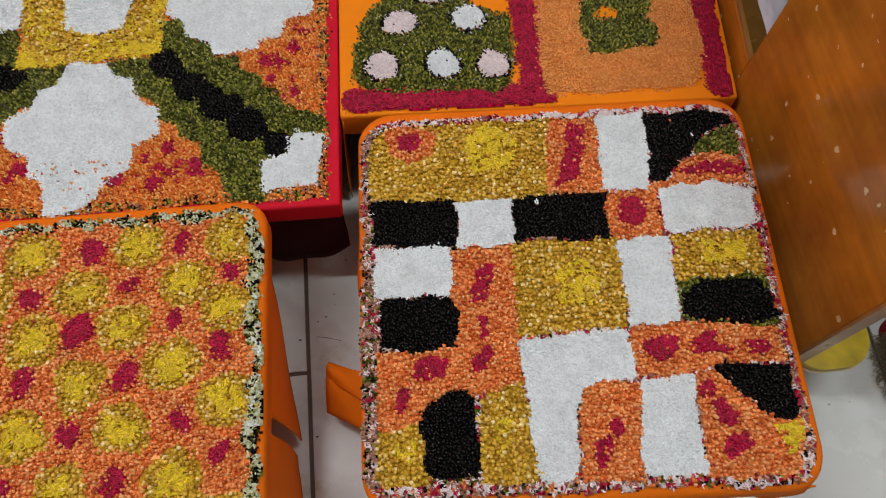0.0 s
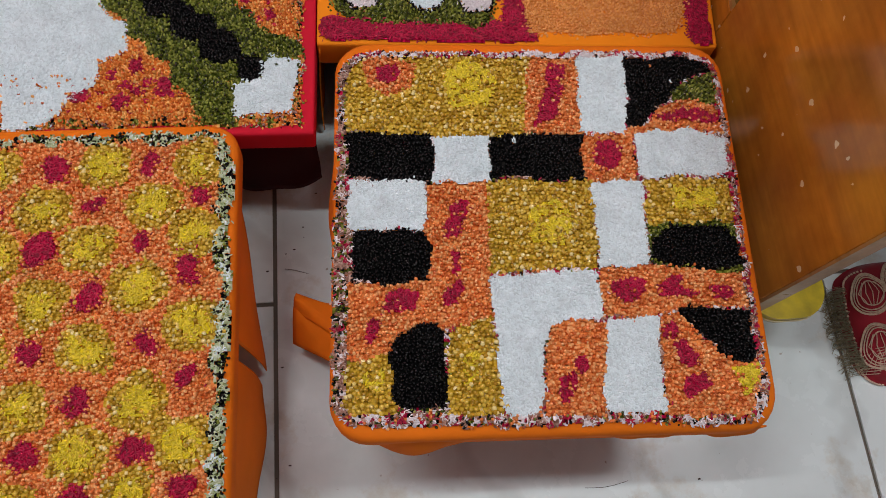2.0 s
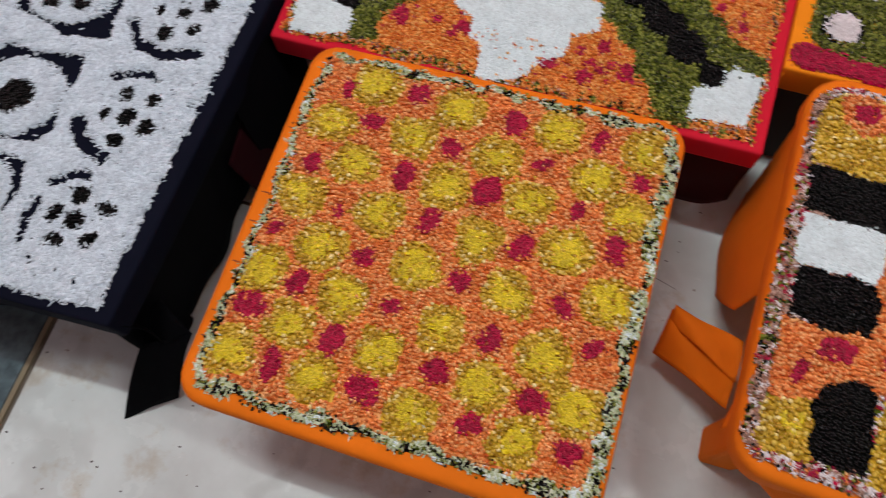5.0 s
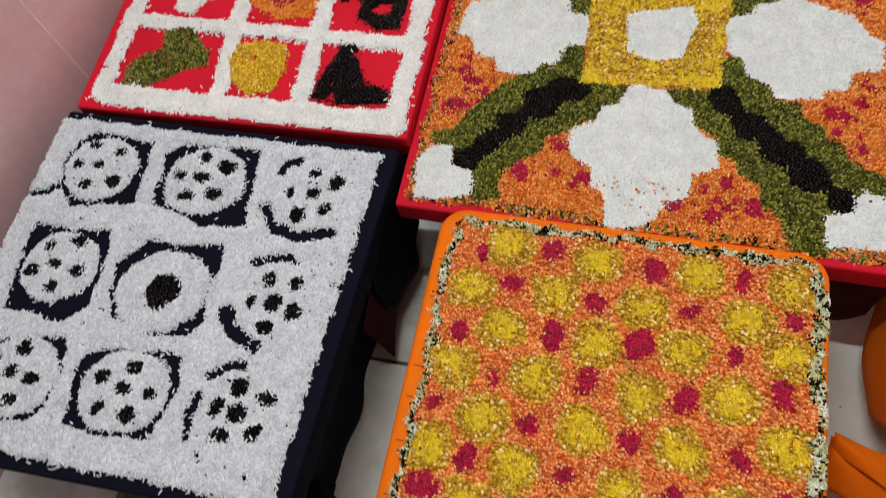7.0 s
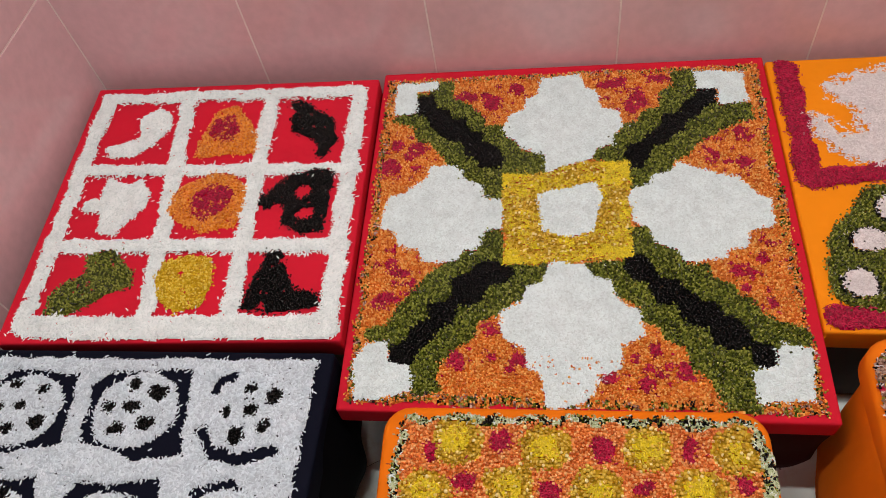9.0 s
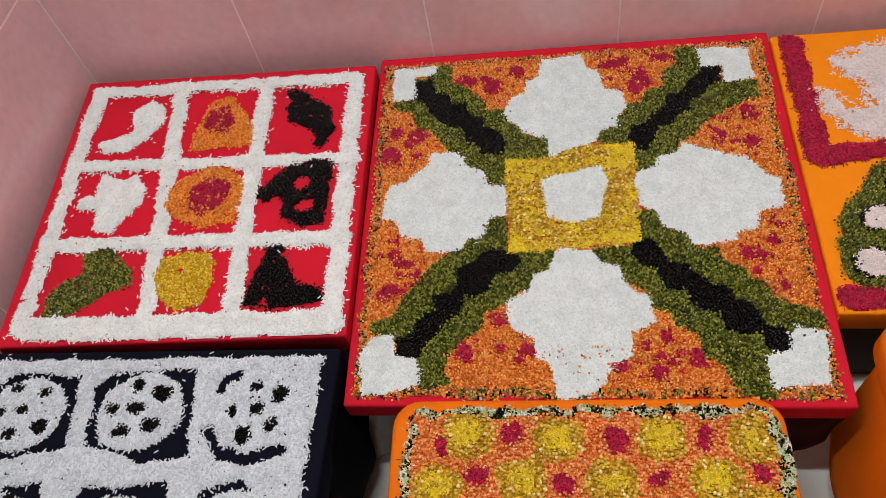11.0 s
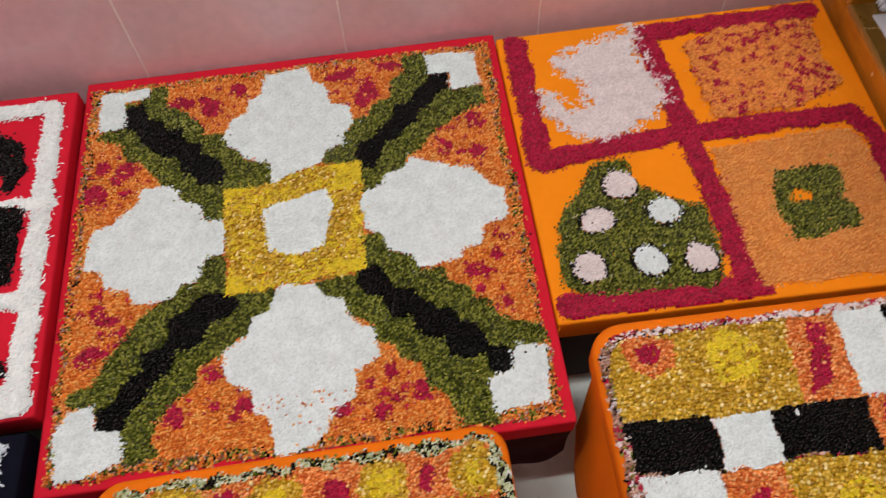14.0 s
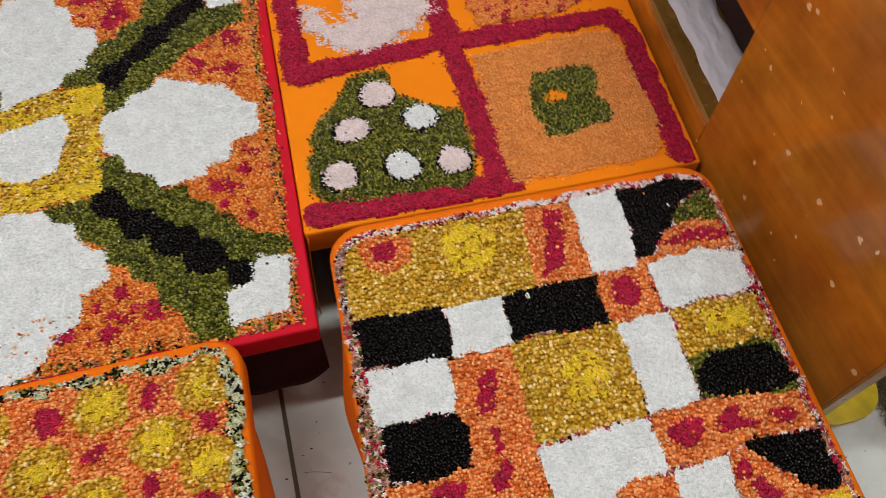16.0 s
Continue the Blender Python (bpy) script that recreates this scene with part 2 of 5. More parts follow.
SLAB_R = Board((-0.814, 0.305), (-0.294, 0.294), (-0.283, -0.209), (-0.779, -0.214), 0.232)
SLAB_O = Board((0.334, 0.306), (0.855, 0.302), (0.807, -0.204), (0.315, -0.188), 0.216)
SLAB_B = Board((-0.216, -0.292), (0.228, -0.293), (0.222, -0.737), (-0.212, -0.732), 0.222)
SLAB_C = Board((0.338, -0.211), (0.786, -0.225), (0.756, -0.668), (0.316, -0.647), 0.253)

# red cloth with the shade under the mandala stool put into its colour
SHADED_CLOTH = cloth_material("shaded_red_cloth", (0.035, 0.003, 0.005), sheen=0.0, spec=0.1)
# near-black colour standing in for shade under tops and inside the altar slot
PAINTED_SHADE = plain_material("painted_shade", (0.03, 0.015, 0.011), 0.8)
stool(BOARD_R, "low stool wrapped in red cloth under a white rice grid", RED_CLOTH, 0.04, 0.003, 0.003, 0.022, WOOD, slab=SLAB_R, shade_block=PAINTED_SHADE)
stool_m = stool(BOARD_M, "large red-clothed low stool under a floral grain mandala", RED_CLOTH, 0.035, 0.003, 0.003, 0.016, SHADED_CLOTH, 0.075, slab=SLAB_M, shade_block=PAINTED_SHADE, deep=0.175)
stool_o = stool(BOARD_O, "orange-clothed low stool with four framed grain pictures", AMBER_CLOTH, 0.04, 0.004, 0.003, 0.022, AMBER_CLOTH, slab=SLAB_O, shade_block=PAINTED_SHADE, deep=0.03)
stool_d = stool(BOARD_D, "navy-clothed low stool patterned with white rice rings", NAVY_CLOTH, 0.045, 0.004, 0.003, 0.022, BLACK_CLOTH, shade_block=PAINTED_SHADE)
stool_b = stool(BOARD_B, "orange-clothed low stool under a chequered grain pattern", ORANGE_CLOTH, 0.034, 0.032, 0.008, 0.022, ORANGE_CLOTH, slab=SLAB_B)
stool_c = stool(BOARD_C, "orange-clothed low stool under a patchwork of grains", ORANGE_CLOTH, 0.036, 0.038, 0.009, 0.022, ORANGE_CLOTH, slab=SLAB_C)


PEN = plain_material("dark_red_ink", (0.16, 0.018, 0.010), 0.7)


def drape(parent, board, side, k0, k1, profile, cloth, label="", folds=5.0, amp=0.004, seed=0, top=0.010):
    """A hanging cloth along one side of a top, from k0 to k1; profile(s) gives how far out it ends and how low."""
    rng = random.Random(seed)
    ph = rng.uniform(0, 6)
    bm = bmesh.new()
    grid, n, m = [], 40, 12
    for i in range(n + 1):
        s = i / n
        k = k0 + (k1 - k0) * s
        if side == "right":
            p, q = board.at(1.0, 1 - k), board.at(1.05, 1 - k)
        elif side == "left":
            p, q = board.at(0.0, 1 - k), board.at(-0.05, 1 - k)
        else:
            p, q = board.at(k, 0.0), board.at(k, -0.05)
        way = (q - p) / np.linalg.norm(q - p)
        out, low = profile(s)
        col = []
        for j in range(m + 1):
            t = j / m
            z = lerp(float(board.z) - top, low, t)
            o = -0.004 + out * math.sin(min(t * 1.25, 1.0) * math.pi / 2) * (1 if t < 0.8 else 1 - (t - 0.8) * 0.6)
            o += amp * t * (math.sin(s * folds * 6.28 + ph) + 0.5 * math.sin(s * folds * 13.1 + ph * 2)) + amp * 0.6 * t * math.sin(t * 5 + s * 9)
            col.append(bm.verts.new((p[0] + way[0] * o, p[1] + way[1] * o, z)))
        grid.append(col)
    for a, b in zip(grid, grid[1:]):
        for j in range(m):
            bm.faces.new((a[j], b[j], b[j + 1], a[j + 1]))
    bmesh.ops.recalc_face_normals(bm, faces=bm.faces)
    bmesh.ops.solidify(bm, geom=bm.faces[:], thickness=0.0015)
    return part("drape", bm, cloth, parent, label, smooth=True)


def flap(parent, a, b, c, d, cloth, puff=0.01, label=""):
    """A loose four-cornered piece of cloth, bowed up along its middle."""
    bm = bmesh.new()
    A, B, C, D = (Vector(p) for p in (a, b, c, d))
    grid, n = [], 12
    for i in range(n + 1):
        row = []
        for j in range(n + 1):
            s, t = i / n, j / n
            p = A.lerp(B, s).lerp(D.lerp(C, s), t)
            p.z += puff * math.sin(t * math.pi) * (0.4 + 0.6 * s) + 0.003 * math.sin(s * 7 + t * 4)
            row.append(bm.verts.new(p))
        grid.append(row)
    for r0, r1 in zip(grid, grid[1:]):
        for j in range(n):
            bm.faces.new((r0[j], r1[j], r1[j + 1], r0[j + 1]))
    bmesh.ops.recalc_face_normals(bm, faces=bm.faces)
    bmesh.ops.solidify(bm, geom=bm.faces[:], thickness=0.0015)
    return part("cloth_flap", bm, cloth, parent, label, smooth=True)


drape(stool_b, SLAB_B, "right", 0.10, 0.54, lambda s: (-0.012 + 0.024 * s, 0.17 - 0.145 * s ** 0.7), ORANGE_CLOTH, folds=0.6, amp=0.002, seed=1)
drape(stool_b, SLAB_B, "right", 0.58, 1.0, lambda s: (0.010 - 0.014 * s, 0.025), ORANGE_CLOTH, folds=0.6, amp=0.003, seed=2)
drape(stool_b, SLAB_B, "left", 0.05, 0.95, lambda s: (-0.03, 0.08), ORANGE_CLOTH, folds=2.0, seed=3)
drape(stool_c, SLAB_C, "left", 0.10, 0.58, lambda s: (-0.006 + 0.022 * math.sin(s * 2.8), 0.030 + 0.02 * s + 0.13 * max(0, s - 0.75) ** 1.2 * 4), ORANGE_CLOTH, folds=0.8, amp=0.003, seed=4)
drape(stool_c, SLAB_C, "left", 0.62, 0.90, lambda s: (-0.004, 0.19), ORANGE_CLOTH, folds=0.5, amp=0.003, seed=5)
drape(stool_c, SLAB_C, "front", 0.05, 0.32, lambda s: (0.012 * math.sin(s * 3.1) - 0.002, 0.214 - 0.024 * math.sin(s * 3.1)), ORANGE_CLOTH, folds=0.7, amp=0.003, seed=6)
drape(stool_c, SLAB_C, "front", 0.50, 0.97, lambda s: (0.004 * math.sin(s * 9) ** 2, 0.215 - 0.012 * math.sin(s * 6.2) ** 2), ORANGE_CLOTH, folds=2.2, amp=0.003, seed=7)
flap(stool_c, (0.345, -0.498, 0.120), (0.2715, -0.456, 0.076), (0.2657, -0.504, 0.045), (0.345, -0.562, 0.105), ORANGE_CLOTH, 0.008)
flap(stool_c, (0.345, -0.490, 0.128), (0.2735, -0.453, 0.082), (0.2700, -0.470, 0.074), (0.345, -0.535, 0.124), ORANGE_CLOTH, 0.007)
drape(stool_m, SLAB_M, "front", 0.56, 1.0, lambda s: (-0.012 - 0.012 * math.sin(s * 5), 0.085 - 0.05 * math.sin(s * 3.1)), SHADED_CLOTH, "dark red underside cloth with shade in its colour", folds=1.6, amp=0.006, seed=14, top=0.034)
drape(stool_o, SLAB_O, "left", 0.62, 1.0, lambda s: (0.010 * s, 0.09 - 0.08 * s), AMBER_CLOTH, folds=1.5, amp=0.003, seed=8)
drape(stool_d, BOARD_D, "right", 0.02, 0.36, lambda s: (0.002 + 0.014 * math.sin(s * 3.1) ** 2, 0.05), BLACK_CLOTH, folds=1.2, amp=0.003, seed=10)
drape(stool_d, BOARD_D, "right", 0.36, 1.0, lambda s: (-0.020, 0.03), BLACK_CLOTH, folds=1.5, amp=0.005, seed=11)
drape(stool_d, BOARD_D, "front", 0.30, 1.0, lambda s: (-0.012, 0.10), BLACK_CLOTH, folds=2.5, amp=0.005, seed=12)
MAROON_CLOTH = cloth_material("maroon_black_cloth", (0.030, 0.004, 0.007), sheen=0.0, spec=0.08)
flap(stool_d, (-0.306, -0.350, 0.14), (-0.290, -0.372, 0.05), (-0.284, -0.440, 0.03), (-0.306, -0.44, 0.13), MAROON_CLOTH, 0.006, "maroon lining of the cloth")
flap(stool_d, (-0.324, -0.686, 0.105), (-0.262, -0.655, 0.120), (-0.299, -0.724, 0.008), (-0.358, -0.770, 0.004), BLACK_CLOTH, 0.006)
flap(stool_d, (-0.362, -0.672, 0.135), (-0.310, -0.630, 0.135), (-0.264, -0.656, 0.120), (-0.321, -0.690, 0.090), BLACK_CLOTH, 0.004)
rng_ink = random.Random(8)
for k in range(14):
    s = 0.06 + 0.066 * k + (0.012 if k % 3 else -0.006)
    for side in range(4):
        (u, v), (du, dv) = (((s, 1), (0, -1)), ((s, 0), (0, 1)), ((0, s), (1, 0)), ((1, s), (-1, 0)))[side]
        a, b = BOARD_B.at(u + du * 0.016, v + dv * 0.016), BOARD_B.at(u + du * 0.034, v + dv * 0.034)
        w = 0.0005
        if rng_ink.random() < 0.35:
            continue
        boxed("ink_mark", min(a[0], b[0]) - w, max(a[0], b[0]) + w, min(a[1], b[1]) - w, max(a[1], b[1]) + w, 0.2218, 0.2223, PEN, stool_b)

# ---- gold altar ----
PALE_GOLD = gold_material("pale_gold_edge", (0.50, 0.27, 0.075), (0.30, 0.14, 0.040), False, 0.35)
YELLOW_PAINT = plain_material("yellow_foot_paint", (0.74, 0.56, 0.015), 0.3, 0.45, 34)
WHITE_CLOTH = cloth_material("white_cotton_cloth", (0.70, 0.75, 0.82), 0.85)
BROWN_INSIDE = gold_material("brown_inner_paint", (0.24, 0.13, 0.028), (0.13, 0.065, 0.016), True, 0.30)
altar = thing("wooden_altar", "gold-brown painted wooden altar with an open side slot", "altar", at=(1.2, 0.0, 0))
side = boxed("side_panel", 0.815, 0.840, -0.515, -0.175, 0.115, 0.56, GOLD, altar, "glossy gold-brown panel with pale paint specks", 0.002)
boxed("panel_edge", 0.8162, 0.8388, -0.5185, -0.5150, 0.117, 0.558, PALE_GOLD, side, "pale worn front edge")
boxed("side_panel", 0.815, 0.840, -0.175, 0.030, 0.395, 0.56, GOLD, altar, bevel=0.002)
rail = boxed("upper_rail", 0.815, 0.840, 0.030, 0.2425, 0.372, 0.428, GOLD, altar, bevel=0.002)
boxed("rail_top", 0.8165, 0.8385, 0.032, 0.2420, 0.428, 0.4295, PALE_GOLD, rail)
boxed("back_post", 0.818, 0.862, 0.243, 0.320, 0.0, 0.56, GOLD, altar, bevel=0.002)
lower = boxed("lower_rail", 0.815, 0.838, -0.1745, 0.2425, 0.02, 0.246, GOLD, altar, bevel=0.002)
boxed("rail_lip", 0.8155, 0.8205, -0.174, 0.242, 0.2460, 0.2515, PALE_GOLD, lower, "worn pale lip")
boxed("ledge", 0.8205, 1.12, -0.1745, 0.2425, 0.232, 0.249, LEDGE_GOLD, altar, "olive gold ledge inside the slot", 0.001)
# near-black inner faces and one added board paint the slot's shade
boxed("inner_wall", 1.12, 1.135, -0.50, 0.320, 0.0, 0.56, PAINTED_SHADE, altar)
boxed("slot_shade_board", 0.908, 0.920, -0.1745, 0.2425, 0.2495, 0.411, PAINTED_SHADE, altar)
boxed("inner_end", 0.842, 1.12, -0.190, -0.1755, 0.02, 0.56, PAINTED_SHADE, altar)
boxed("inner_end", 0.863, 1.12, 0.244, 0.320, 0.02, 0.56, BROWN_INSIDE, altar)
# this unseen front board is added to keep light out of the slot
boxed("top_board", 0.841, 1.12, -0.174, 0.030, 0.44, 0.456, GOLD, altar)
boxed("top_board", 0.841, 1.12, 0.031, 0.304, 0.412, 0.4275, GOLD, altar)
YELLOW_EDGE = plain_material("worn_yellow_edge", (0.72, 0.62, 0.36), 0.4)
bm = bmesh.new()
box(bm, 0.828, 0.932, -0.5290, -0.440, 0.1040, 0.1130)
bmesh.ops.bevel(bm, geom=[e for e in bm.edges if abs(e.verts[0].co.z - e.verts[1].co.z) > 0.005], offset=0.040, segments=10, profile=0.5, affect="EDGES")
foot = part("foot", bm, YELLOW_PAINT, altar, "yellow painted rounded foot plate")
bm = bmesh.new()
box(bm, 0.8265, 0.9335, -0.5305, -0.4385, 0.1005, 0.1038)
bmesh.ops.bevel(bm, geom=[e for e in bm.edges if abs(e.verts[0].co.z - e.verts[1].co.z) > 0.002], offset=0.041, segments=10, profile=0.5, affect="EDGES")
part("foot_rim", bm, YELLOW_EDGE, foot, "pale worn rim")
boxed("foot_stem", 0.855, 0.905, -0.500, -0.450, 0.0, 0.1003, YELLOW_PAINT, foot, bevel=0.004)


# the altar stands a little askew: its slotted part swings away from the stools towards the wall
for ob in altar.children_recursive:
    for v in ob.data.vertices:
        v.co.x += 0.10 * max(0.0, v.co.y + 0.1745)


def rumpled_cloth(name, label, x0, x1, y0, y1, z, high, mat, seed):
    noise_off = Vector((seed * 7.3, 1.7, 0))
    bm = bmesh.new()
    n, m, grid = 26, 60, []
    for i in range(n + 1):
        row = []
        for j in range(m + 1):
            s, t = i / n, j / m
            y = lerp(y0, y1, t)
            x = lerp(x0, x1, s) + 0.005 * noise.noise(Vector((s, t * 9, 0)) + noise_off) + 0.10 * max(0.0, y + 0.1745)
            fall = min(1, 7 * min(s, 1 - s) + 0.05) * min(1, 12 * min(t, 1 - t) + 0.05)
            h = high * fall * (0.75 + 0.5 * noise.noise(Vector((s * 3, t * 8, 1)) + noise_off)) + 0.002 * fall * noise.noise(Vector((s * 12, t * 40, 2)))
            row.append(bm.verts.new((x, y, z + max(h, 0))))
        grid.append(row)
    for a, b in zip(grid, grid[1:]):
        for j in range(m):
            bm.faces.new((a[j], b[j], b[j + 1], a[j + 1]))
    bmesh.ops.recalc_face_normals(bm, faces=bm.faces)
    bmesh.ops.solidify(bm, geom=bm.faces[:], thickness=0.0012)
    ob = part(name, bm, mat, None, "", True)
    return tagged(ob, label, "cloth")


rumpled_cloth("white_cloth", "flat white cotton cloth spread on the altar ledge", 0.843, 0.906, -0.165, 0.214, 0.2505, 0.005, WHITE_CLOTH, 3)
rumpled_cloth("cloth_scrap", "small crumpled white cloth scrap by the altar post", 0.858, 0.888, 0.218, 0.240, 0.2505, 0.013, WHITE_CLOTH, 5)

ROSE = plain_material("red_petal", (0.52, 0.005, 0.012), 0.75, 0.35, 60)


def rose(x, y, z, size, seed):
    rng = random.Random(seed)
    ob = thing("rose", "crumpled red fabric rose lying on the altar top", "flower", "roses on the altar", at=(x, y, z))
    for ring_no, (count, r, lean) in enumerate(((4, 0.22, 0.10), (6, 0.48, 0.30), (8, 0.74, 0.55), (9, 0.95, 0.85))):
        for k in range(count):
            a0 = 2 * math.pi * (k + 0.5 * ring_no) / count + rng.uniform(-0.2, 0.2)
            bm = bmesh.new()
            grid = []
            for i in range(9):
                row = []
                for j in range(7):
                    s, t = i / 8 - 0.5, j / 6
                    a = a0 + s * 1.9 * (1 - 0.25 * t)
                    rr = size * (r * 0.35 + r * 0.65 * t ** 0.8 * (0.7 + lean * 0.5) + 0.10 * t * math.sin(s * 9 + seed))
                    h = size * (0.1 + (1.0 - 0.55 * lean) * t * (1 - 1.1 * s * s) - 0.25 * lean * t ** 3)
                    fold = size * 0.16 * t * noise.noise(Vector((a * 3 + seed, t * 3, ring_no * 5.1)))
                    row.append(bm.verts.new((x + (rr + fold) * math.cos(a), y + (rr + fold) * math.sin(a), z + max(h + fold, 0.001))))
                grid.append(row)
            for p, q in zip(grid, grid[1:]):
                for j in range(6):
                    bm.faces.new((p[j], q[j], q[j + 1], p[j + 1]))
            bmesh.ops.recalc_face_normals(bm, faces=bm.faces)
            bmesh.ops.solidify(bm, geom=bm.faces[:], thickness=0.0012)
            part("petal", bm, ROSE, ob, smooth=True)


for i, (x, y) in enumerate(((0.882, 0.052), (0.884, 0.112), (0.936, 0.075), (0.940, 0.140), (0.886, 0.170), (0.950, 0.010))):
    rose(x, y, 0.4275, 0.040 + 0.004 * (i % 3), i)

# ---- brocade bundle beside the altar ----
BROCADE = cloth_material("dark_red_brocade", (0.34, 0.016, 0.028), 0.6)
GOLD_THREAD = plain_material("gold_thread", (0.78, 0.58, 0.43), 0.4, 0.4, 300, 0.15)
FRINGE = plain_material("grey_gold_fringe", (0.34, 0.29, 0.18), 0.5, 0.5, 300, 0.3)
rng = random.Random(4)


def bundle_height(x, y):
    """A soft folded pad, rounded on its near side."""
    s, t = abs((x - 1.190) / 0.170), abs((y + 0.522) / 0.090)
    full = max(0.0, 1 - s ** 5 - t ** 3.2)
    return 0.002 + 0.046 * full ** 0.42 * (1 + 0.16 * noise.noise(Vector((x * 22, y * 30, 3))) + 0.05 * noise.noise(Vector((x * 80, y * 90, 5))))


bm = bmesh.new()
pad = [[None] * 41 for _ in range(61)]
for i in range(61):
    for j in range(41):
        a, c = 2 * i / 60 - 1, 2 * j / 40 - 1
        pinch = (1 - 0.20 * abs(a) ** 6 * c * c)
        x, y = 1.190 + 0.172 * a * (1 - 0.10 * c ** 4), -0.522 + 0.092 * c * pinch
        pad[i][j] = bm.verts.new((x, y, bundle_height(x, y)))
for i in range(60):
    for j in range(40):
        bm.faces.new((pad[i][j], pad[i + 1][j], pad[i + 1][j + 1], pad[i][j + 1]))
bmesh.ops.recalc_face_normals(bm, faces=bm.faces)
bmesh.ops.solidify(bm, geom=bm.faces[:], thickness=0.0012)
bundle = tagged(part("brocade_cloth", bm, BROCADE, None, "", True), "dark red brocade cloth with gold loops and thread fringe", "cloth")


def cord(bm, points, r):
    last = None
    for i, p in enumerate(points):
        p = Vector(p)
        d = (Vector(points[min(i + 1, len(points) - 1)]) - Vector(points[max(i - 1, 0)])).normalized()
        a = d.cross(Vector((0, 0, 1)))
        a = a.normalized() if a.length > 1e-4 else Vector((1, 0, 0))
        b = d.cross(a)
        ringv = [bm.verts.new(p + r * (math.cos(k * 1.5708) * a + math.sin(k * 1.5708) * b)) for k in range(4)]
        if last:
            for k in range(4):
                bm.faces.new((last[k], last[(k + 1) % 4], ringv[(k + 1) % 4], ringv[k]))
        last = ringv


def on_pad(x, y, up=0.0016):
    return (x, y, bundle_height(x, y) + up)


# gold-thread leaf loops, each an outer and two inner loops with ribs, some with a lattice at the root
for cx, cy, lean in ((1.050, -0.484, 0.10), (1.046, -0.557, -0.10), (1.090, -0.470, 0.25), (1.088, -0.545, -0.20), (1.146, -0.492, 0.2), (1.145, -0.566, -0.2), (1.205, -0.475, 0.2), (1.203, -0.548, -0.2)):
    for scale in (1.0, 0.90, 0.80, 0.60):
        bm = bmesh.new()
        pts = []
        for k in range(33):
            a = 2 * math.pi * k / 32
            dx, dy = 0.021 * scale * math.cos(a) * (1 - 0.22 * math.sin(a)), 0.030 * scale * math.sin(a)
            pts.append(on_pad(cx + dx + lean * dy, cy + dy))
        cord(bm, pts, 0.0017 if scale == 1.0 else 0.0009)
        part("gold_loop", bm, GOLD_THREAD, bundle, "raised gold thread loop")
    bm = bmesh.new()
    for k in (-0.010, -0.005, 0.0, 0.005, 0.010):
        cord(bm, [on_pad(cx + k * (1 - abs(t) / 0.03) * 1.5 + lean * t, cy + t) for t in (-0.016, -0.008, 0.0, 0.008, 0.016)], 0.0007)
    part("gold_ribs", bm, GOLD_THREAD, bundle)
bm = bmesh.new()
for k in range(10):
    cord(bm, [on_pad(1.026 + 0.0045 * k, -0.590, 0.001), on_pad(1.024 + 0.0045 * k, -0.578, 0.001), on_pad(1.028 + 0.0045 * k, -0.566, 0.001)], 0.0005)
    cord(bm, [on_pad(1.024, -0.590 + 0.0035 * k, 0.001), on_pad(1.042, -0.592 + 0.0035 * k, 0.001), on_pad(1.058, -0.589 + 0.0035 * k, 0.001)], 0.0005)
part("gold_lattice", bm, GOLD_THREAD, bundle, "gold thread lattice")
# a string of beads along the rounded border
bm = bmesh.new()
for k in range(44):
    a = radians(100 + 3.7 * k)
    x, y = 1.096 + 0.074 * math.copysign(abs(math.cos(a)) ** 0.35, math.cos(a)), -0.527 + 0.080 * math.copysign(abs(math.sin(a)) ** 0.7, math.sin(a))
    bmesh.ops.create_icosphere(bm, subdivisions=1, radius=0.0018, matrix=Matrix.Translation(on_pad(x, y)))
part("bead_border", bm, GOLD_THREAD, bundle, "string of pale gold beads")
bm = bmesh.new()
for k in range(260):
    y = -0.585 + 0.115 * rng.random()
    x0, ln, dy = 1.024 + 0.01 * ((y + 0.53) / 0.06) ** 2 + rng.uniform(-0.002, 0.004), rng.uniform(0.012, 0.034), rng.uniform(-0.016, 0.012)
    cord(bm, [(x0, y, 0.016), (x0 - ln * 0.5, y + dy * 0.5, 0.012 + rng.uniform(0, 0.010)), (x0 - ln * 0.85, y + dy * 0.6, 0.006), (x0 - ln, y + dy * 1.2, 0.002 + rng.uniform(0, 0.005))], 0.0004)
part("fringe", bm, FRINGE, bundle, "loose grey gold thread fringe")

# ---- grains ----
def grain_material(name, stops, rough=0.45, spec=0.4, sub=0.0):
    m, nt, b = material(name, rough, 0, spec)
    geo = nt.nodes.new("ShaderNodeNewGeometry")
    c = ramp(nt, geo.outputs["Random Per Island"], *stops)
    dust = ramp(nt, noise_at(nt, 45, 3), (0.3, (0.86, 0.86, 0.86)), (0.7, (1, 1, 1)))
    nt.links.new(mixed(nt, 1.0, c, dust, "MULTIPLY"), b.inputs["Base Color"])
    if sub:
        b.inputs["Subsurface Weight"].default_value = sub
        b.inputs["Subsurface Radius"].default_value = (0.002, 0.002, 0.002)
    return m


def spindle():
    """The upper half of a rice grain: two crest points over six points round its foot."""
    v = [(-0.5, 0, 1), (0.5, 0, 1), (-1, 0, 0.1), (-0.5, 1, -0.2), (0.5, 1, -0.2), (1, 0, 0.1), (0.5, -1, -0.2), (-0.5, -1, -0.2)]
    f = [(0, 1, 4), (0, 4, 3), (1, 0, 7), (1, 7, 6), (0, 3, 2), (0, 2, 7), (1, 5, 4), (1, 6, 5)]
    return np.array(v, float), np.array([(i, k, j) for i, j, k in f])


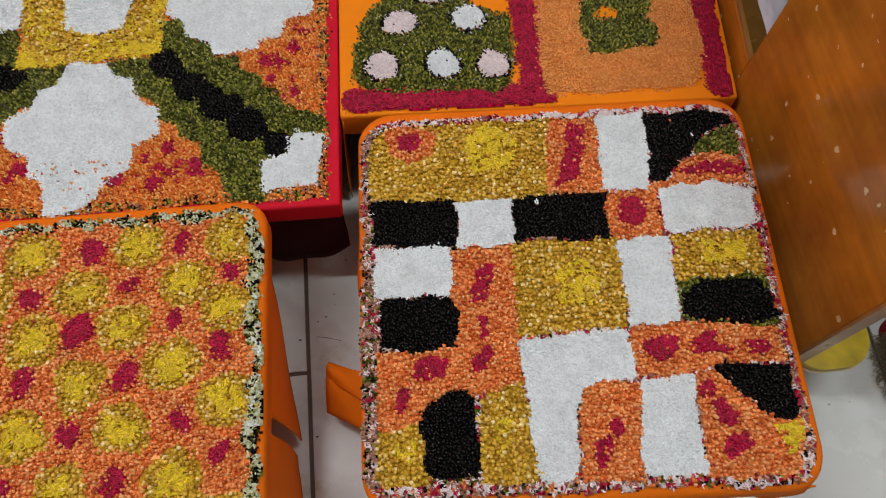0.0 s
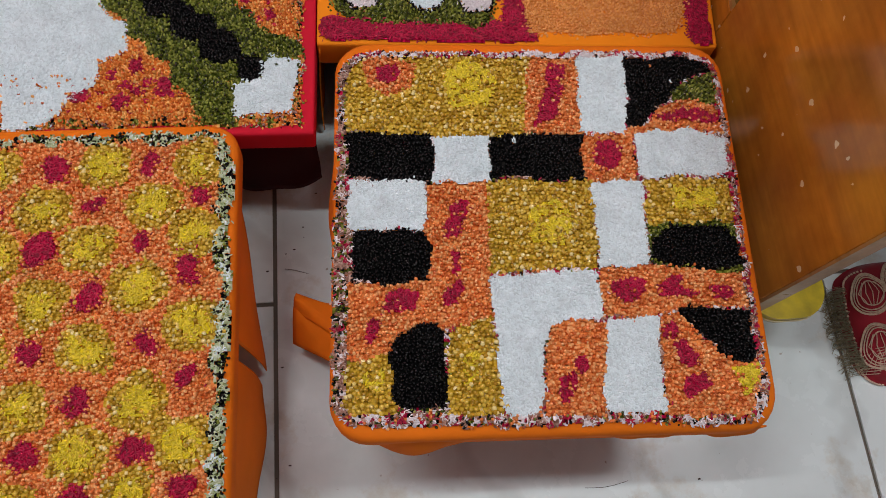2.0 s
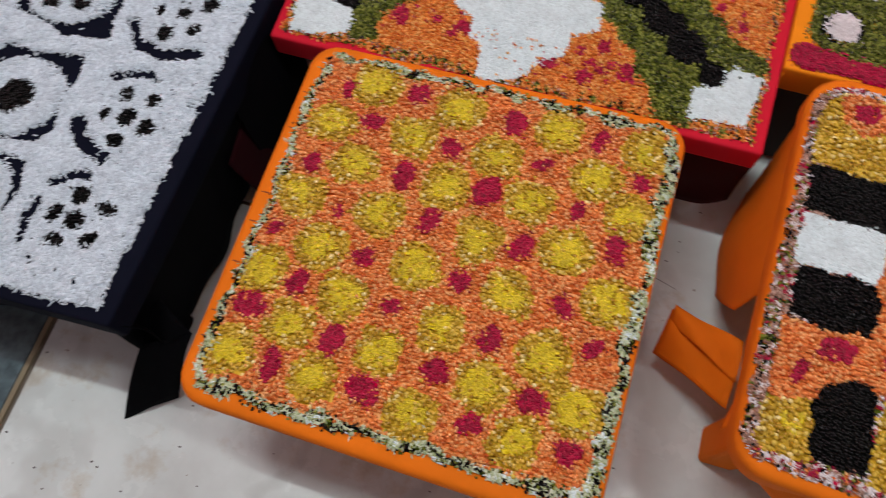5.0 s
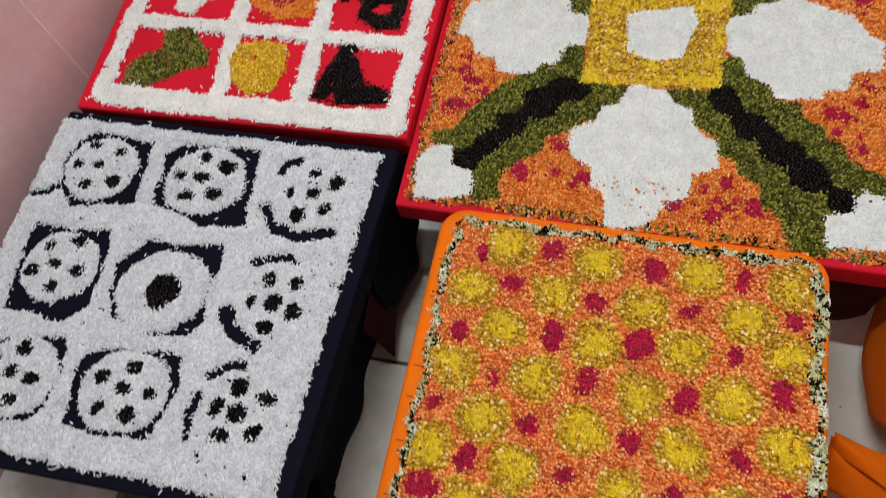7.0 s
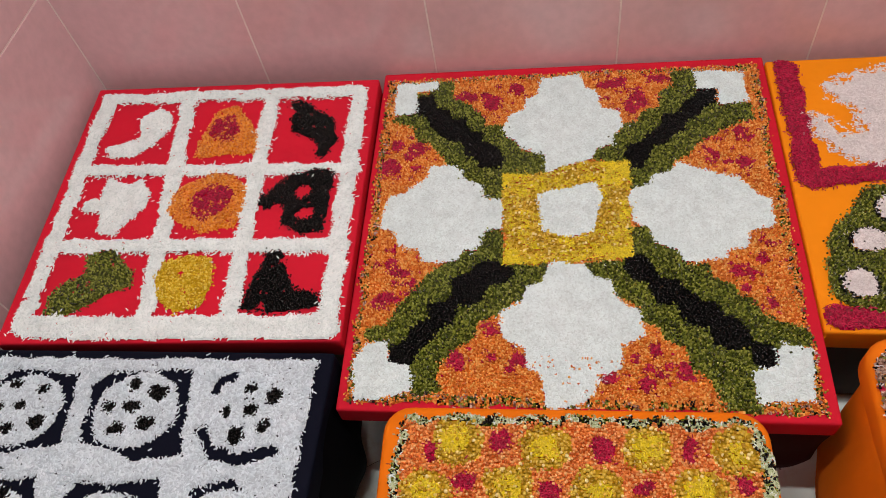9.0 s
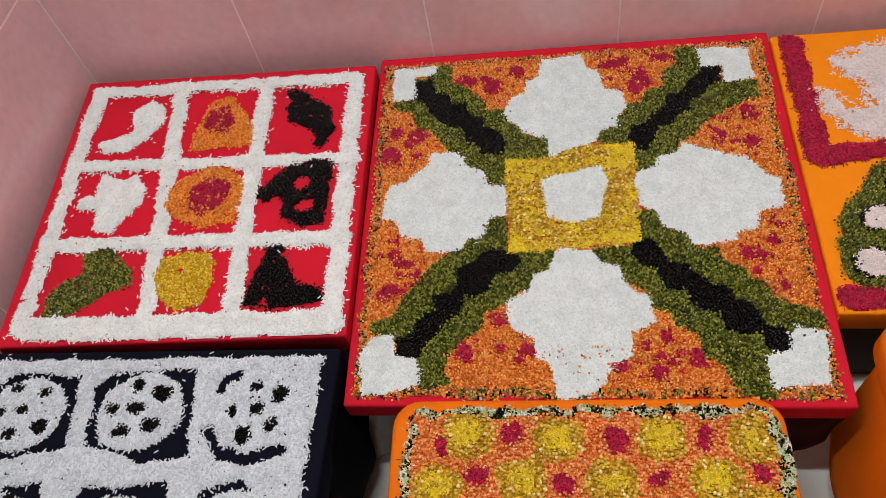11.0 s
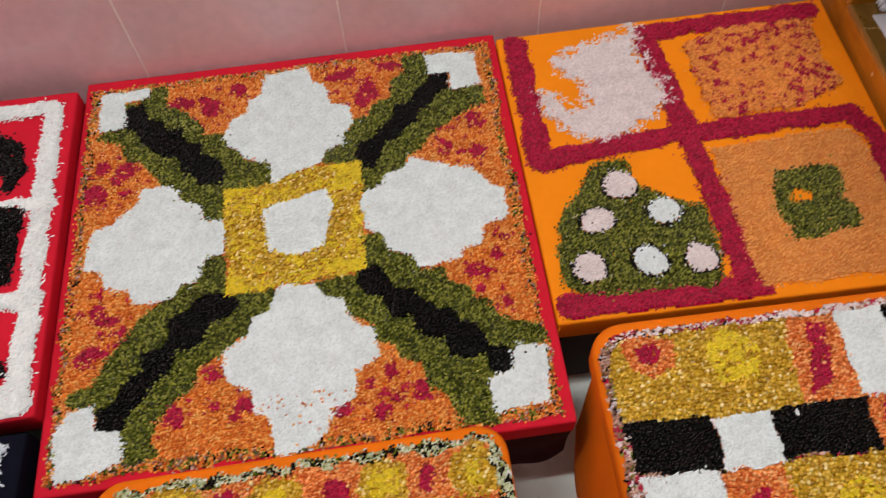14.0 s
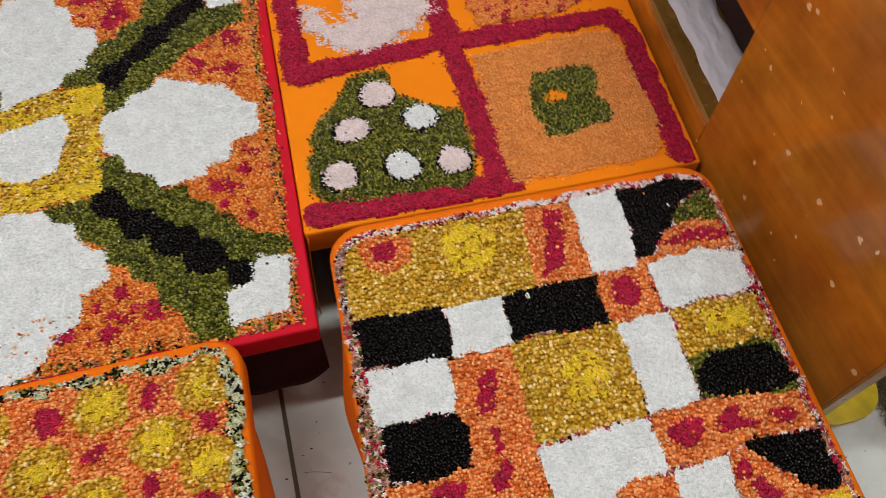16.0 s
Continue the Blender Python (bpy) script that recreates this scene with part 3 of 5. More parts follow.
def dome(n=5, flat=0.0):
    v = [(0, 0, 1 - flat)]
    for r, z in ((0.70, 0.74), (1.0, 0.05)):
        for k in range(n):
            a = 2 * math.pi * (k + (0.5 if z > 0.5 else 0)) / n
            v.append((r * math.cos(a), r * math.sin(a), z * (1 - flat * 0.6)))
    f = []
    for k in range(n):
        j = (k + 1) % n
        f += [(0, 1 + k, 1 + j), (1 + k, 1 + n + k, 1 + n + j), (1 + k, 1 + n + j, 1 + j)]
    return np.array(v, float), np.array(f)


SPINDLE, BEAN, DISC = spindle(), dome(5), dome(6, 0.25)
WHITE = ((0.0, (0.645, 0.715, 0.72)), (0.35, (0.75, 0.83, 0.84)), (1.0, (0.84, 0.93, 0.945)))
# template, half length, half width, height, spacing, tilt in degrees, material
GRAINS = {
    "white_rice": (SPINDLE, 0.0023, 0.0008, 0.0010, 0.00205, 10, grain_material("white_rice", WHITE, 0.4, 0.4, 0.5)),
    "long_white_rice": (SPINDLE, 0.0034, 0.0009, 0.0011, 0.0025, 14, grain_material("long_white_rice", ((0.0, (0.49, 0.555, 0.62)), (0.4, (0.62, 0.70, 0.765)), (1.0, (0.80, 0.88, 0.945))), 0.4, 0.4, 0.5)),
    "clean_white_rice": (SPINDLE, 0.0034, 0.0009, 0.0011, 0.0025, 14, grain_material("clean_white_rice", ((0.0, (0.70, 0.76, 0.76)), (0.35, (0.83, 0.89, 0.89)), (1.0, (0.92, 0.96, 0.96))), 0.4, 0.4, 0.5)),
    "pale_pink_rice": (SPINDLE, 0.0024, 0.0007, 0.0010, 0.0020, 14, grain_material("pale_pink_rice", ((0.0, (0.68, 0.59, 0.59)), (1.0, (0.90, 0.83, 0.83))), 0.45)),
    "pale_green_rice": (SPINDLE, 0.0025, 0.0007, 0.0010, 0.0021, 14, grain_material("pale_green_rice", ((0.0, (0.30, 0.36, 0.15)), (0.5, (0.52, 0.57, 0.34)), (1.0, (0.74, 0.77, 0.60))), 0.45)),
    "brown_pink_rice": (SPINDLE, 0.0023, 0.0007, 0.0010, 0.0021, 14, grain_material("brown_pink_rice", ((0.0, (0.17, 0.07, 0.045)), (0.6, (0.38, 0.19, 0.13)), (1.0, (0.68, 0.46, 0.37))), 0.45)),
    "magenta_rice": (SPINDLE, 0.0029, 0.0008, 0.0011, 0.0022, 14, grain_material("magenta_rice", ((0.0, (0.20, 0.002, 0.018)), (0.6, (0.44, 0.006, 0.046)), (1.0, (0.60, 0.012, 0.070))), 0.45, 0.25)),
    "yellow_rice": (SPINDLE, 0.0029, 0.0008, 0.0011, 0.0022, 14, grain_material("yellow_rice", ((0.0, (0.54, 0.38, 0.008)), (1.0, (0.92, 0.70, 0.028))), 0.5)),
    "amber_lentils": (BEAN, 0.00150, 0.00140, 0.0022, 0.0031, 14, grain_material("amber_lentils", ((0.0, (0.76, 0.25, 0.045)), (1.0, (0.99, 0.50, 0.15))), 0.3, 0.5)),
    "deep_orange_rice": (SPINDLE, 0.0025, 0.0010, 0.0012, 0.0025, 12, grain_material("deep_orange_rice", ((0.0, (0.62, 0.155, 0.018)), (1.0, (0.93, 0.37, 0.075))), 0.45)),
    "bright_orange_lentils": (BEAN, 0.00172, 0.00158, 0.0026, 0.0034, 16, grain_material("bright_orange_lentils", ((0.0, (0.66, 0.155, 0.015)), (0.6, (0.94, 0.32, 0.04)), (1.0, (0.98, 0.47, 0.09))), 0.3, 0.5)),
    "fine_orange_lentils": (BEAN, 0.00158, 0.00146, 0.0031, 0.0033, 16, grain_material("fine_orange_lentils", ((0.0, (0.60, 0.105, 0.014)), (0.6, (0.95, 0.315, 0.055)), (1.0, (1.0, 0.56, 0.16))), 0.24, 0.6)),
    "orange_lentils": (BEAN, 0.00190, 0.00176, 0.0030, 0.0039, 16, grain_material("orange_lentils", ((0.0, (0.58, 0.095, 0.016)), (0.6, (0.96, 0.310, 0.080)), (1.0, (1.0, 0.53, 0.21))), 0.22, 0.6)),
    "gold_lentils": (DISC, 0.00252, 0.00230, 0.0028, 0.0046, 28, grain_material("gold_lentils", ((0.0, (0.36, 0.185, 0.008)), (0.55, (0.66, 0.405, 0.032)), (0.88, (0.80, 0.54, 0.08)), (0.94, (0.94, 0.76, 0.32))), 0.24, 0.5)),
    "split_yellow_gram": (BEAN, 0.0022, 0.0014, 0.0024, 0.0034, 18, grain_material("split_yellow_gram", ((0.0, (0.52, 0.29, 0.008)), (0.6, (0.82, 0.54, 0.025)), (1.0, (0.95, 0.74, 0.12))), 0.25, 0.5)),
    "green_gram": (BEAN, 0.00172, 0.00138, 0.0030, 0.0034, 14, grain_material("green_gram", ((0.0, (0.016, 0.023, 0.003)), (0.5, (0.092, 0.114, 0.010)), (1.0, (0.36, 0.385, 0.06))), 0.20, 0.8)),
    "black_gram": (BEAN, 0.00176, 0.00138, 0.0025, 0.0034, 14, grain_material("black_gram", ((0.0, (0.003, 0.003, 0.003)), (0.85, (0.006, 0.006, 0.006)), (1.0, (0.02, 0.018, 0.016))), 0.18, 0.35)),
}


def matt(m):
    """The same grain colours with no gloss, for the packed grains underneath."""
    c = m.copy()
    b = c.node_tree.nodes["Principled BSDF"]
    b.inputs["Roughness"].default_value, b.inputs["Specular IOR Level"].default_value = 1.0, 0.0
    return c


MATT = {grain: matt(spec[6]) for grain, spec in GRAINS.items()}


def tri_mesh(name, verts, tris, mat, under, beds):
    me = bpy.data.meshes.new(name)
    me.vertices.add(len(verts))
    me.vertices.foreach_set("co", verts.astype(np.float32).ravel())
    me.loops.add(len(tris) * 3)
    me.loops.foreach_set("vertex_index", tris.astype(np.int32).ravel())
    me.polygons.add(len(tris))
    me.polygons.foreach_set("loop_start", np.arange(len(tris), dtype=np.int32) * 3)
    me.polygons.foreach_set("use_smooth", np.ones(len(tris), bool))
    me.polygons.foreach_set("material_index", (np.arange(len(tris)) < beds).astype(np.int32))
    me.update(calc_edges=True)
    me.materials.append(mat)
    me.materials.append(under)
    return me


def field(rng, cells, smooth=True):
    """A random field over the unit square, as a function of u and v."""
    g = rng.random((cells + 2, cells + 2))

    def value(u, v):
        x, y = np.clip(u, 0, 0.9999) * cells, np.clip(v, 0, 0.9999) * cells
        i, j = x.astype(int), y.astype(int)
        if not smooth:
            return g[i, j]
        a, b = x - i, y - j
        a, b = a * a * (3 - 2 * a), b * b * (3 - 2 * b)
        return (g[i, j] * (1 - a) + g[i + 1, j] * a) * (1 - b) + (g[i, j + 1] * (1 - a) + g[i + 1, j + 1] * a) * b
    return value


def inside(points):
    pts = np.array(points, float)

    def test(u, v):
        hit = np.zeros(u.shape, bool)
        for (xa, ya), (xb, yb) in zip(pts, np.roll(pts, -1, 0)):
            cross = (ya > v) != (yb > v)
            hit ^= cross & (u < (xb - xa) * (v - ya) / (yb - ya + 1e-12) + xa)
        return hit
    return test


def stroke(half, *points):
    pts = [np.array(p, float) for p in points]

    def test(u, v):
        near = np.full(u.shape, 9.0)
        for a, b in zip(pts, pts[1:]):
            d = b - a
            k = np.clip(((u - a[0]) * d[0] + (v - a[1]) * d[1]) / (d @ d), 0, 1)
            near = np.minimum(near, np.hypot(u - a[0] - k * d[0], v - a[1] - k * d[1]))
        return near < half
    return test


def blob(cu, cv, ru, rv=None):
    return lambda u, v: ((u - cu) / ru) ** 2 + ((v - cv) / (rv or ru)) ** 2 < 1


def strewn(board, patches, seed, ragged=0.0016, wave=0.006, high=0.0042, group="", over=0.0):
    """Lays the patches (grain, label, test) on a board, later ones over earlier ones, each as loose grains on a bed."""
    rng = np.random.default_rng(seed)
    wu, wv, lift = field(rng, 26), field(rng, 26), field(rng, 40)

    def which(u, v, jit):
        loose = jit * np.where(rng.random(u.shape) < 0.07, 3.2, 1.0)
        a = u + (wu(u, v) - 0.5) * wave * 2 / board.w + rng.normal(0, 1, u.shape) * loose / board.w
        b = v + (wv(u, v) - 0.5) * wave * 2 / board.h + rng.normal(0, 1, u.shape) * loose / board.h
        got = np.full(u.shape, -1)
        for k, (_, _, test) in enumerate(patches):
            got[test(a, b)] = k
        return got

    # height of the heap, lower towards bare cloth
    n = 220
    gu, gv = np.meshgrid((np.arange(n) + 0.5) / n, (np.arange(n) + 0.5) / n, indexing="ij")
    full = np.array([g is not None for g, _, _ in patches] + [False])[which(gu, gv, 0.0)].astype(float)
    for _ in range(3):
        p = np.pad(full, 1)
        full = (p[1:-1, 1:-1] * 2 + p[:-2, 1:-1] + p[2:, 1:-1] + p[1:-1, :-2] + p[1:-1, 2:]) / 6

    def height(u, v):
        i, j = np.clip((u * n).astype(int), 0, n - 1), np.clip((v * n).astype(int), 0, n - 1)
        return float(board.z) + high * np.clip(full[i, j] * 1.6 - 0.6, 0.04, 1) + (lift(u, v) - 0.5) * 0.0018

    verts, tris, count, beds = [[] for _ in patches], [[] for _ in patches], [0] * len(patches), [0] * len(patches)

    def put(k, v, f):
        verts[k].append(v)
        tris[k].append(f + count[k])
        count[k] += len(v)

    # beds: small plates just under the grains
    step = 0.003
    nu, nv = int(board.w / step), int(board.h / step)
    iu, iv = (a.ravel() for a in np.meshgrid(np.arange(nu), np.arange(nv), indexing="ij"))
    kind = which((iu + 0.5) / nu, (iv + 0.5) / nv, 0.0)
    for k, (grain, _, _) in enumerate(patches):
        m = (kind == k) & (full[np.minimum(iu * n // nu, n - 1), np.minimum(iv * n // nv, n - 1)] > 0.52)
        if grain is None or not m.any():
            continue
        corner = []
        for du, dv in ((0, 0), (1, 0), (1, 1), (0, 1)):
            u, v = (iu[m] + du) / nu, (iv[m] + dv) / nv
            corner.append(np.column_stack([board.at(u, v), height(u, v)]))
        c = np.stack(corner, 1).reshape(-1, 3) - (0, 0, 0.0001 if grain.endswith("rice") else 0.0027)
        q = np.arange(m.sum())[:, None] * 4
        put(k, c, np.concatenate([q + (0, 1, 2), q + (0, 2, 3)]))
        beds[k] = 2 * int(m.sum())
    for grain in sorted({g for g, _, _ in patches if g}):
        (tv, tf), half, wide, tall, gap, tilt, _ = GRAINS[grain]
        cols, rows = int(board.w / gap) + 1, int(board.h / (gap * 0.866)) + 1
        spare = int(over * max(cols, rows)) + 1 if over else 0
        i, j = (a.ravel() for a in np.meshgrid(np.arange(-spare, cols + spare), np.arange(-spare, rows + spare), indexing="ij"))
        u = ((i + 0.5 * (j % 2)) * gap + rng.normal(0, gap * 0.22, i.shape)) / board.w
        v = (j * gap * 0.866 + rng.normal(0, gap * 0.22, i.shape)) / board.h
        ok = (u > 0.004 - over) & (u < 0.996 + over) & (v > 0.004 - over) & (v < 0.996 + over)
        u, v = u[ok], v[ok]
        kind = which(u, v, ragged)
        keep = np.array([g == grain for g, _, _ in patches] + [False])[kind]
        u, v, kind = u[keep], v[keep], kind[keep]
        c = len(u)
        yaw, pitch, roll = rng.uniform(0, 2 * np.pi, c), np.radians(rng.normal(0, tilt, c)), np.radians(rng.normal(0, tilt, c))
        size = rng.normal(1, 0.09, c)[:, None] * np.array([half, wide, tall])
        p = tv[None] * size[:, None, :]
        x, y, z = p[..., 0], p[..., 1], p[..., 2]
        cp, sp, cr, sr = np.cos(pitch)[:, None], np.sin(pitch)[:, None], np.cos(roll)[:, None], np.sin(roll)[:, None]
        y, z = y * cr - z * sr, y * sr + z * cr
        x, z = x * cp + z * sp, -x * sp + z * cp
        cy, sy = np.cos(yaw)[:, None], np.sin(yaw)[:, None]
        base = np.column_stack([board.at(u, v), height(u, v) + rng.uniform(-0.0005, 0.0011, c) * (1.0 if grain.endswith("rice") else 1.5) + (0.0002 if tv is SPINDLE[0] else -0.0009)])
        allv = np.stack([x * cy - y * sy, x * sy + y * cy, z], -1) + base[:, None, :]
        for k in np.unique(kind):
            m = kind == k
            q = np.arange(m.sum())[:, None, None] * len(tv)
            put(k, allv[m].reshape(-1, 3), (tf[None] + q).reshape(-1, 3))
    for k, (grain, label, _) in enumerate(patches):
        if count[k]:
            ob = new(grain, tri_mesh(grain, np.concatenate(verts[k]), np.concatenate(tris[k]), GRAINS[grain][6], MATT[grain], beds[k]))
            tagged(ob, label, grain.split("_")[-1].replace("gram", "lentils"), group, "stuff")


PETAL_NORTH = (
    ('white_rice', 'white rice petal of the mandala', ((0.431, 0.962), (0.543, 0.97), (0.55, 0.921), (0.578, 0.908), (0.594, 0.842), (0.632, 0.831), (0.636, 0.769), (0.613, 0.744), (0.606, 0.711), (0.566, 0.699), (0.56, 0.666), (0.521, 0.649), (0.458, 0.627), (0.448, 0.629), (0.446, 0.685), (0.382, 0.704), (0.368, 0.732), (0.347, 0.743), (0.34, 0.791), (0.35, 0.825), (0.386, 0.844), (0.391, 0.886), (0.423, 0.9))),
)
PETAL_WEST = (
    ('white_rice', 'white rice petal of the mandala', ((0.038, 0.456), (0.048, 0.525), (0.06, 0.552), (0.095, 0.561), (0.127, 0.596), (0.149, 0.614), (0.152, 0.647), (0.21, 0.654), (0.236, 0.64), (0.244, 0.605), (0.283, 0.586), (0.294, 0.546), (0.342, 0.535), (0.347, 0.501), (0.344, 0.45), (0.297, 0.446), (0.289, 0.41), (0.285, 0.395), (0.245, 0.391), (0.243, 0.366), (0.201, 0.356), (0.154, 0.355), (0.145, 0.396), (0.094, 0.404), (0.083, 0.447))),
)
PETAL_EAST = (
    ('white_rice', 'white rice petal of the mandala', ((0.643, 0.537), (0.651, 0.564), (0.691, 0.571), (0.7, 0.61), (0.741, 0.622), (0.762, 0.644), (0.819, 0.623), (0.842, 0.602), (0.892, 0.596), (0.913, 0.565), (0.929, 0.539), (0.957, 0.53), (0.961, 0.473), (0.95, 0.446), (0.902, 0.437), (0.89, 0.396), (0.847, 0.389), (0.837, 0.363), (0.795, 0.357), (0.747, 0.36), (0.738, 0.391), (0.69, 0.407), (0.681, 0.446), (0.641, 0.462))),
)
PETAL_SOUTH = (
    ('white_rice', 'white rice petal of the mandala, speckled with stray orange grains', ((0.455, 0.346), (0.487, 0.358), (0.53, 0.346), (0.549, 0.316), (0.585, 0.302), (0.595, 0.273), (0.601, 0.256), (0.642, 0.23), (0.644, 0.191), (0.648, 0.17), (0.601, 0.145), (0.598, 0.1), (0.562, 0.086), (0.544, 0.048), (0.542, 0.037), (0.503, 0.015), (0.445, 0.011), (0.44, 0.034), (0.423, 0.076), (0.4, 0.095), (0.397, 0.14), (0.351, 0.159), (0.342, 0.2), (0.339, 0.231), (0.386, 0.25), (0.398, 0.289), (0.43, 0.301))),
)
MANDALA_CORNERS = (
    ('white_rice', 'white rice corner of the mandala', ((0.035, 0.966), (0.150, 0.973), (0.157, 0.934), (0.100, 0.927), (0.100, 0.847), (0.046, 0.840))),
    ('white_rice', 'white rice corner of the mandala', ((0.826, 0.961), (0.951, 0.959), (0.947, 0.842), (0.878, 0.834), (0.880, 0.899), (0.829, 0.895))),
    ('white_rice', 'white rice corner of the mandala', ((0.045, 0.143), (0.089, 0.148), (0.097, 0.101), (0.152, 0.090), (0.161, 0.032), (0.036, 0.010), (0.021, 0.099))),
    ('white_rice', 'white rice corner of the mandala', ((0.914, 0.161), (0.979, 0.150), (0.964, 0.037), (0.859, 0.029), (0.860, 0.093), (0.902, 0.105))),
)
MANDALA_CENTRE = (
    ('yellow_rice', 'yellow rice and lentil square in the middle of the mandala', ((0.341, 0.619), (0.445, 0.626), (0.555, 0.656), (0.649, 0.652), (0.649, 0.580), (0.636, 0.486), (0.638, 0.368), (0.386, 0.348), (0.351, 0.353))),
    ('white_rice', 'white rice centre of the mandala', ((0.424, 0.551), (0.458, 0.568), (0.573, 0.583), (0.578, 0.547), (0.553, 0.439), (0.489, 0.427), (0.431, 0.449))),
)
RED_FIGURES_1 = (
    ('clean_white_rice', 'white rice swirl', ((0.098, 0.706), (0.208, 0.758), (0.190, 0.854), (0.245, 0.888), (0.293, 0.868), (0.301, 0.799), (0.270, 0.720), (0.202, 0.672), (0.131, 0.668))),
    ('bright_orange_lentils', 'orange grain triangle', ((0.464, 0.881), (0.529, 0.898), (0.631, 0.745), (0.628, 0.668), (0.416, 0.661), (0.421, 0.720))),
    ('magenta_rice', 'magenta rice heart of the orange triangle', ((0.465, 0.825), (0.531, 0.852), (0.557, 0.772), (0.539, 0.720), (0.478, 0.733), (0.452, 0.758))),
    ('black_gram', 'black gram bird shape', ((0.698, 0.905), (0.745, 0.910), (0.811, 0.868), (0.877, 0.809), (0.891, 0.719), (0.863, 0.656), (0.837, 0.652), (0.816, 0.720), (0.732, 0.770), (0.719, 0.824), (0.737, 0.850))),
    ('clean_white_rice', 'white rice flower', ((0.141, 0.543), (0.169, 0.580), (0.230, 0.543), (0.270, 0.581), (0.307, 0.520), (0.313, 0.462), (0.231, 0.354), (0.177, 0.371), (0.167, 0.434), (0.102, 0.449), (0.099, 0.488), (0.145, 0.496))),
)
RED_FIGURES_2 = (
    ('bright_orange_lentils', 'orange grain flower', ((0.391, 0.497), (0.417, 0.545), (0.502, 0.595), (0.580, 0.582), (0.628, 0.535), (0.638, 0.443), (0.618, 0.378), (0.522, 0.354), (0.449, 0.385), (0.388, 0.440))),
    ('magenta_rice', 'magenta rice heart of the orange flower', ((0.467, 0.498), (0.513, 0.546), (0.584, 0.522), (0.587, 0.465), (0.514, 0.387), (0.466, 0.431))),
    ('black_gram', 'black gram animal shape with two gaps', ((0.676, 0.477), (0.749, 0.571), (0.835, 0.596), (0.901, 0.585), (0.902, 0.360), (0.835, 0.348), (0.758, 0.380), (0.764, 0.440), (0.712, 0.440))),
    ('green_gram', 'green gram paisley', ((0.168, 0.283), (0.256, 0.307), (0.350, 0.214), (0.353, 0.175), (0.287, 0.154), (0.228, 0.113), (0.165, 0.082), (0.102, 0.081), (0.098, 0.139), (0.125, 0.190), (0.183, 0.211))),
    ('split_yellow_gram', 'yellow split gram oval', ((0.429, 0.257), (0.504, 0.279), (0.582, 0.261), (0.595, 0.171), (0.569, 0.102), (0.505, 0.083), (0.440, 0.129), (0.414, 0.206))),
)
RED_FIGURES_3 = (
    ('black_gram', 'black gram boot shape', ((0.735, 0.284), (0.787, 0.284), (0.820, 0.196), (0.844, 0.158), (0.912, 0.149), (0.921, 0.093), (0.857, 0.084), (0.693, 0.087), (0.695, 0.145), (0.717, 0.203))),
)
PATCHWORK_1 = (
    ('gold_lentils', 'golden lentil patch of the patchwork', ((0.014, 0.991), (0.487, 0.985), (0.467, 0.739), (0.238, 0.740), (0.019, 0.754))),
    ('orange_lentils', 'round orange lentil patch', ((0.055, 0.964), (0.118, 0.996), (0.192, 0.956), (0.182, 0.885), (0.126, 0.859), (0.069, 0.894))),
    ('magenta_rice', 'magenta rice dot', ((0.091, 0.946), (0.140, 0.967), (0.159, 0.928), (0.126, 0.893), (0.096, 0.907))),
    ('yellow_rice', 'yellow rice drift on golden lentils', ((0.256, 0.928), (0.329, 0.972), (0.402, 0.911), (0.377, 0.832), (0.283, 0.824))),
    ('orange_lentils', 'orange lentil patch of the patchwork', ((0.487, 0.985), (0.614, 0.986), (0.612, 0.744), (0.460, 0.743))),
    ('magenta_rice', 'magenta rice streak on orange lentils', ((0.530, 0.962), (0.582, 0.954), (0.569, 0.874), (0.549, 0.797), (0.495, 0.764), (0.507, 0.832), (0.530, 0.892))),
    ('white_rice', 'white rice block of the patchwork', ((0.612, 0.986), (0.743, 0.984), (0.728, 0.750), (0.612, 0.746))),
)
PATCHWORK_2 = (
    ('black_gram', 'black gram corner of the patchwork', ((0.743, 0.991), (0.820, 1.010), (0.921, 1.005), (0.976, 0.988), (0.972, 0.947), (0.932, 0.920), (0.885, 0.902), (0.858, 0.868), (0.839, 0.842), (0.815, 0.824), (0.803, 0.798), (0.763, 0.770), (0.731, 0.769), (0.727, 0.824), (0.740, 0.860), (0.733, 0.893))),
    ('green_gram', 'green gram patch of the patchwork', ((0.976, 0.948), (0.990, 0.894), (0.987, 0.832), (0.936, 0.833), (0.855, 0.845), (0.863, 0.885), (0.892, 0.903), (0.937, 0.920))),
    ('orange_lentils', 'orange lentil arch of the patchwork', ((0.813, 0.815), (0.846, 0.837), (0.901, 0.846), (0.953, 0.833), (0.989, 0.816), (1.007, 0.781), (1.001, 0.738), (0.957, 0.749), (0.889, 0.760), (0.850, 0.752), (0.761, 0.739), (0.723, 0.748), (0.736, 0.765), (0.795, 0.781))),
    ('magenta_rice', 'magenta rice arc', ((0.812, 0.798), (0.873, 0.817), (0.949, 0.814), (0.986, 0.794), (0.964, 0.777), (0.892, 0.784), (0.817, 0.786))),
    ('black_gram', 'black gram block of the patchwork', ((0.020, 0.749), (0.232, 0.752), (0.235, 0.608), (0.142, 0.605), (0.023, 0.622))),
)
